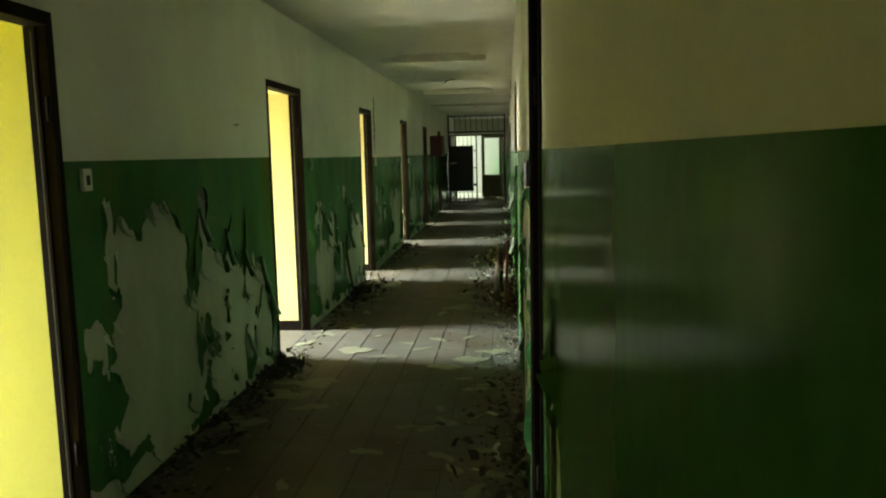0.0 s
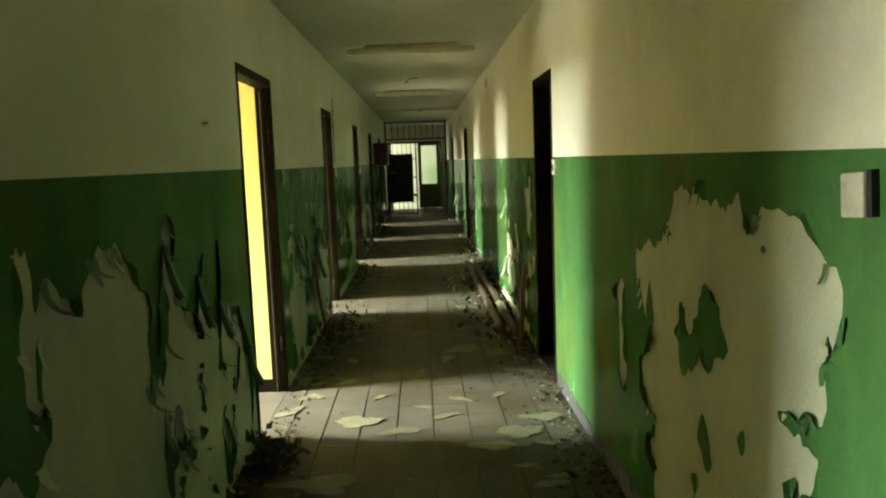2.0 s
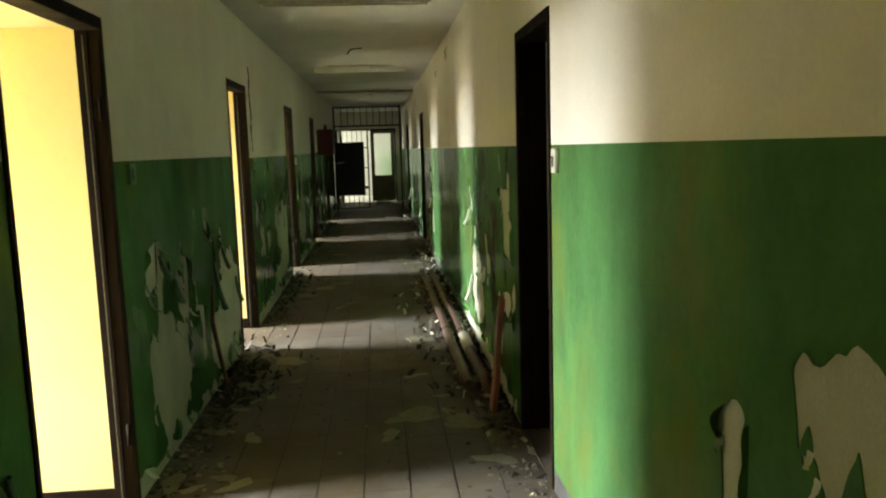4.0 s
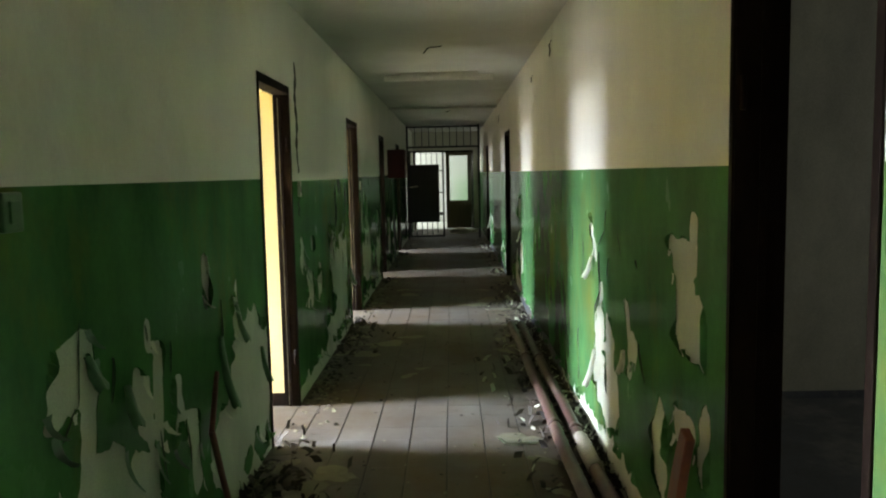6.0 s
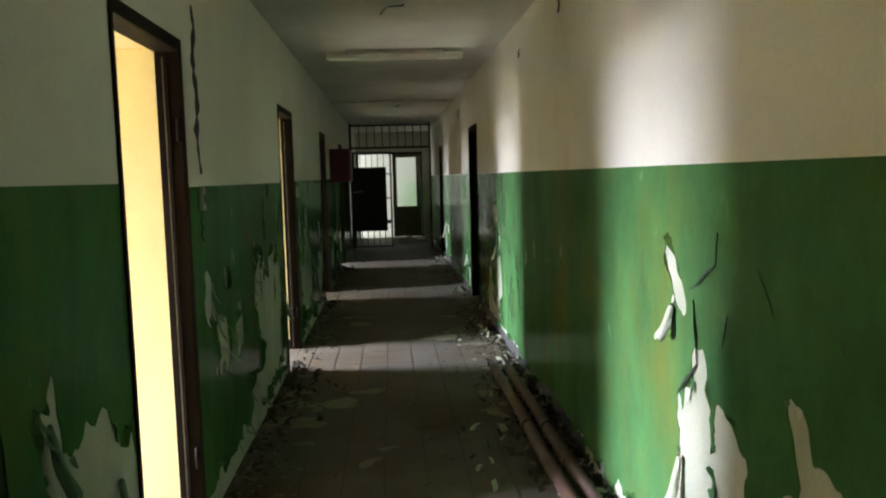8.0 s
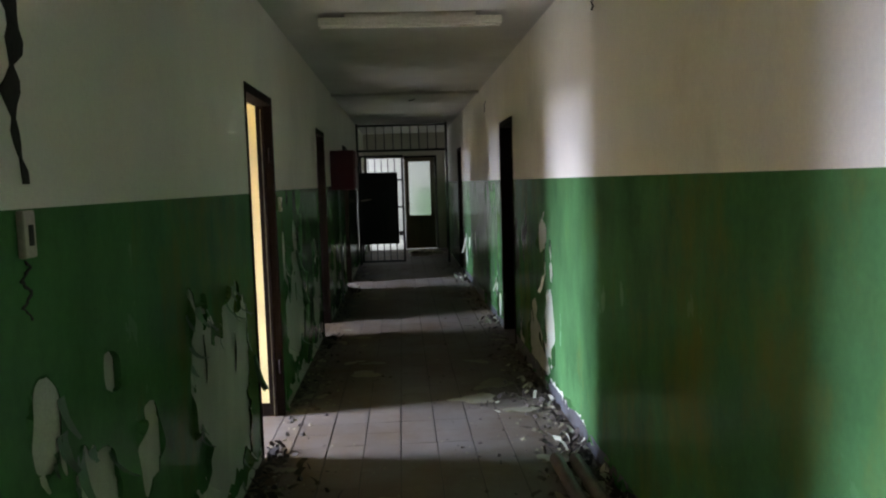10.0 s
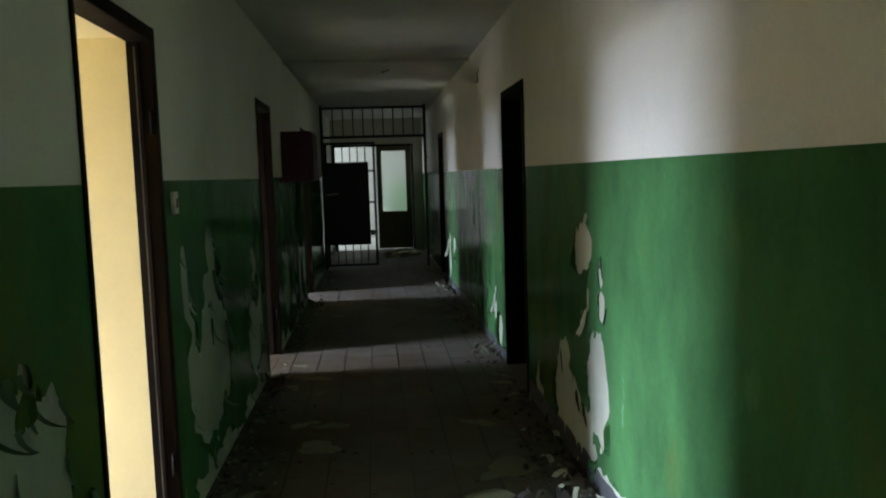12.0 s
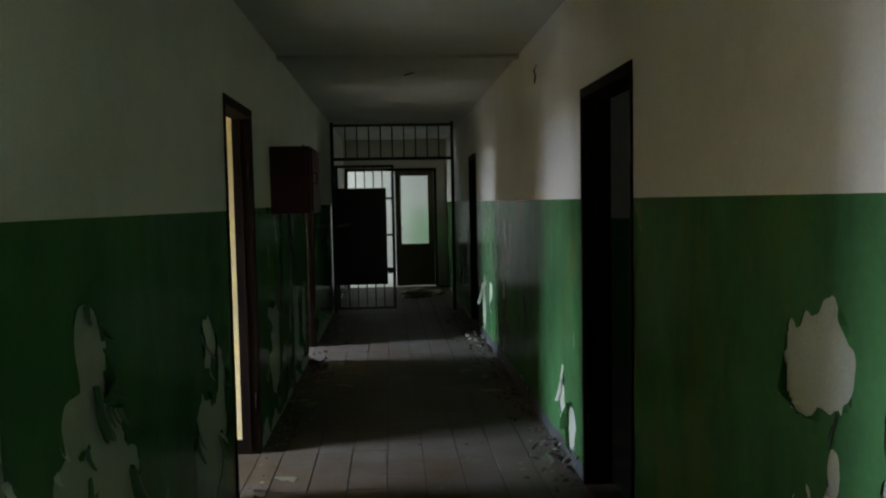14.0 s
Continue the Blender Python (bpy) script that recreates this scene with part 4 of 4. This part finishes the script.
def flake(x, y, kind, turn):
    ob = new("paint_flake", FLAKES[kind])
    ob.matrix_world = pose(x, y, 0.001, 0, 0, turn)
    tagged(ob, "pale torn sheet of peeled paint lying on the tiles", "paint flake", "paint flakes on the floor")


PLACED = [(-0.52, 4.544, 3), (-1.25, 5.004, 4), (-1.0, 4.824, 2), (-0.35, 4.734, 4), (-0.2, 4.959, 3), (-0.75, 5.049, 1), (-1.35, 4.148, 5), (-1.5, 3.922, 4), (-1.25, 3.697, 2), (-0.3, 4.057, 1), (-1.55, 3.426, 3), (-1.38, 7.844, 4), (-1.5, 7.619, 5), (-1.55, 7.303, 3), (-0.43, 8.295, 4), (-0.55, 6.582, 5), (-0.3, 6.447, 4), (-1.35, 10.73, 5), (-1.5, 10.369, 4), (-1.15, 11, 3), (-0.35, 12.984, 5), (-0.53, 12.623, 5), (-0.25, 12.353, 3), (-1.3, 13.435, 4), (-1.25, 13.795, 2), (-0.4, 13.705, 2)]
rng = random.Random(5)
for x, y, kind in PLACED:
    flake(x, y, kind, rng.uniform(-30, 30))
for _ in range(150):
    side = rng.random()
    x = XL + 0.07 + abs(rng.gauss(0, 0.22)) if side < 0.55 else (-0.08 - abs(rng.gauss(0, 0.2)) if side < 0.85 else rng.uniform(-1.5, -0.2))
    y = rng.uniform(0.9, 11.3) if rng.random() < 0.72 else rng.uniform(11.3, 20.7)
    if any(a - 0.15 < y < b + 0.1 for a, b in LEFT_DOORS[3:]) and rng.random() < 0.85:
        continue
    if 8.0 < y < 9.6 and x < -1.1:
        continue
    flake(max(XL + 0.06, min(-0.06, x)), y, rng.choice((0, 0, 0, 1, 1, 6, 6, 7, 2)), rng.uniform(0, 360))


def chips(name, amount, seed, material, label, low, high):
    """Countless crumbs of plaster and paint swept up against the walls."""
    rng = random.Random(seed)
    verts, faces = [], []
    for _ in range(amount):
        left = rng.random() < 0.5
        off = abs(rng.gauss(0, 0.11)) + 0.015
        if rng.random() < 0.22:
            off = rng.uniform(0.05, 0.85)
        x = XL + off if left else XR - off
        y = rng.uniform(-1.4, 21.2) if rng.random() < 0.5 else rng.uniform(1.3, 13.5)
        if left and any(a - 0.2 < y < b + 0.05 for a, b in LEFT_DOORS) and rng.random() < 0.8:
            continue
        s = rng.uniform(low, high) * (0.6 if off > 0.35 else 1)
        a = rng.uniform(0, math.pi)
        c, d = math.cos(a) * s, math.sin(a) * s
        base = len(verts)
        h = s * rng.uniform(0.15, 0.8)
        q = rng.uniform(0.4, 0.9)
        for dx, dy in ((c, d), (-d * q, c * q), (-c * 0.8, -d * 0.8), (d * q, -c * q)):
            verts.append((max(XL + 0.004, min(XR - 0.004, x + dx)), y + dy, 0.0))
        verts.append((x + rng.uniform(-0.3, 0.3) * s, y + rng.uniform(-0.3, 0.3) * s, h))
        verts.append((x + rng.uniform(-0.5, 0.5) * s, y + rng.uniform(-0.5, 0.5) * s, h * 0.8))
        faces += [(base, base + 1, base + 4), (base + 1, base + 2, base + 5, base + 4), (base + 2, base + 3, base + 5), (base + 3, base, base + 4, base + 5)]
    ob = part(name, mesh(name, verts, faces, material), material, None)
    tagged(ob, label, "debris", kind="stuff")


chips("plaster_crumbs", 2600, 21, FLAKE_AND_GLINT, "pale crumbs of plaster and paint along the walls", 0.006, 0.024)
chips("dark_crumbs", 3200, 22, DIRT, "dark dirt and debris swept against the walls", 0.006, 0.032)


def paint_heap(x, y, count, seed, size):
    """A heap of dark and pale scraps at a wall's foot, standing on edge."""
    rng = random.Random(seed)
    verts, faces = [], []
    for _ in range(count):
        px, py = x + rng.gauss(0, size * 0.35), y + rng.gauss(0, size)
        px = max(XL + 0.02, min(XR - 0.02, px))
        w, h, a = rng.uniform(0.012, 0.045), rng.uniform(0.01, 0.055), rng.uniform(0, math.pi)
        lean = rng.uniform(-0.05, 0.05)
        base = len(verts)
        for k in range(4):
            f = k / 3
            for e in (-1, 1):
                vx = px + e * w * math.cos(a) / 2 + lean * f * f
                verts.append((max(XL + 0.008, min(XR - 0.008, vx)), py + e * w * math.sin(a) / 2, h * f))
        for k in range(3):
            q = base + 2 * k
            faces.append((q, q + 1, q + 3, q + 2))
    return verts, faces


def heaps(name, spots, material, label, seed):
    verts, faces = [], []
    for k, (x, y, n, size) in enumerate(spots):
        v, f = paint_heap(x, y, n, seed + k, size)
        faces += [tuple(i + len(verts) for i in q) for q in f]
        verts += v
    tagged(part(name, mesh(name, verts, faces, material, True), material, None), label, "debris", kind="stuff")


SPOTS = [(-0.045, 7.2, 90, 0.5), (-0.045, 8.4, 120, 0.6), (-0.045, 9.6, 90, 0.6), (-0.05, 10.7, 70, 0.4), (-0.05, 8.295, 40, 0.451), (-0.05, 9.377, 60, 0.541), (-0.05, 10.459, 60, 0.451), (-0.08, 11.631, 50, 0.225), (-0.07, 12.894, 50, 0.451), (-0.06, 7.033, 30, 0.361), (-1.7, 11.586, 40, 0.135), (-1.68, 4.643, 30, 0.135), (-1.68, 3.967, 40, 0.451), (-1.66, 4.463, 90, 0.18), (-1.66, 7.484, 160, 0.406), (-1.68, 3.246, 60, 0.27), (-1.68, 10.82, 40, 0.451), (-1.68, 14.787, 30, 0.18), (-1.7, 18.213, 30, 0.108), (-0.05, 15.418, 30, 0.18), (-0.06, 3.066, 40, 0.541), (-0.06, 19.115, 30, 0.27)]
heaps("dark_scraps", SPOTS, DIRT, "dark scraps of dirt and paint at the wall foot", 70)
heaps("pale_scraps", [(x, y, n // 3, s) for x, y, n, s in SPOTS if x > -1], CURL, "pale scraps of paint standing at the wall foot", 170)


def crumpled_sheet(x, y, size, seed, label):
    ob = thing("crumpled_sheet", label, "rubbish", m=pose(x, y, 0.0))
    bm = bmesh.new()
    bmesh.ops.create_icosphere(bm, subdivisions=4, radius=1.0)
    for v in bm.verts:
        d = noise.noise(v.co * 1.7 + Vector((seed, 0, 0))) * 0.5 + noise.noise(v.co * 4 + Vector((0, seed, 0))) * 0.22
        v.co = v.co * (1 + d)
        v.co = Vector((v.co.x * size, v.co.y * size * 0.7, max(0.0, (v.co.z + 0.55) * size * 0.32)))
    part("sheet", bm, CLOTH, ob)


crumpled_sheet(-0.62, 23.082, 0.24, 3.1, "dirty crumpled sheet on the floor before the end door")
crumpled_sheet(-0.32, 23.308, 0.16, 7.7, "dirty crumpled rag on the floor before the end door")


# ---- floor tiles, last ----
PITCH, TX = 0.2045, -0.82


def tile_mesh(name, w):
    b, h = 0.0022, 0.0
    x, y = w / 2 - 0.0022, PITCH / 2 - 0.0003
    verts = [(-x + b, -y + 0.0006, h), (x - b, -y + 0.0006, h), (x - b, y - 0.0006, h), (-x + b, y - 0.0006, h), (-x, -y, h - 0.006), (x, -y, h - 0.006), (x, y, h - 0.006), (-x, y, h - 0.006)]
    faces = [(0, 1, 2, 3), (4, 5, 1, 0), (5, 6, 2, 1), (6, 7, 3, 2), (7, 4, 0, 3)]
    return verts, faces


edges = [TX + k * PITCH for k in range(-8, 9)]
edges = [XL] + [e for e in edges if XL + 0.03 < e < XR - 0.03] + [XR]
shared = {}
rest_v, rest_f = [], []
rng = random.Random(17)
rows = int((END + 0.1 - Y0) / PITCH)
for r in range(rows):
    yc = Y0 + (r + 0.5) * PITCH
    for c, (a, b) in enumerate(zip(edges, edges[1:])):
        w = round(b - a, 4)
        v, f = tile_mesh("tile", w)
        tip = (rng.gauss(0, 0.05), rng.gauss(0, 0.25))
        dz = rng.gauss(0, 0.0004)
        if 4.6 <= yc < 11.2:
            if w not in shared:
                shared[w] = mesh("tile", v, f, TILE)
            ob = new("tile", shared[w])
            ob.parent = floor
            ob.matrix_basis = pose((a + b) / 2, yc, dz, tip[0], tip[1], 0)
        else:
            n = len(rest_v)
            rest_v += [((a + b) / 2 + p[0], yc + p[1], p[2] + dz + p[1] * tip[0] * 0.017 + p[0] * tip[1] * 0.017) for p in v]
            rest_f += [tuple(i + n for i in q) for q in f]
tagged(part("tile_field", mesh("tile_field", rest_v, rest_f, TILE), TILE, floor, "dusty grey square floor tiles"), kind="stuff")
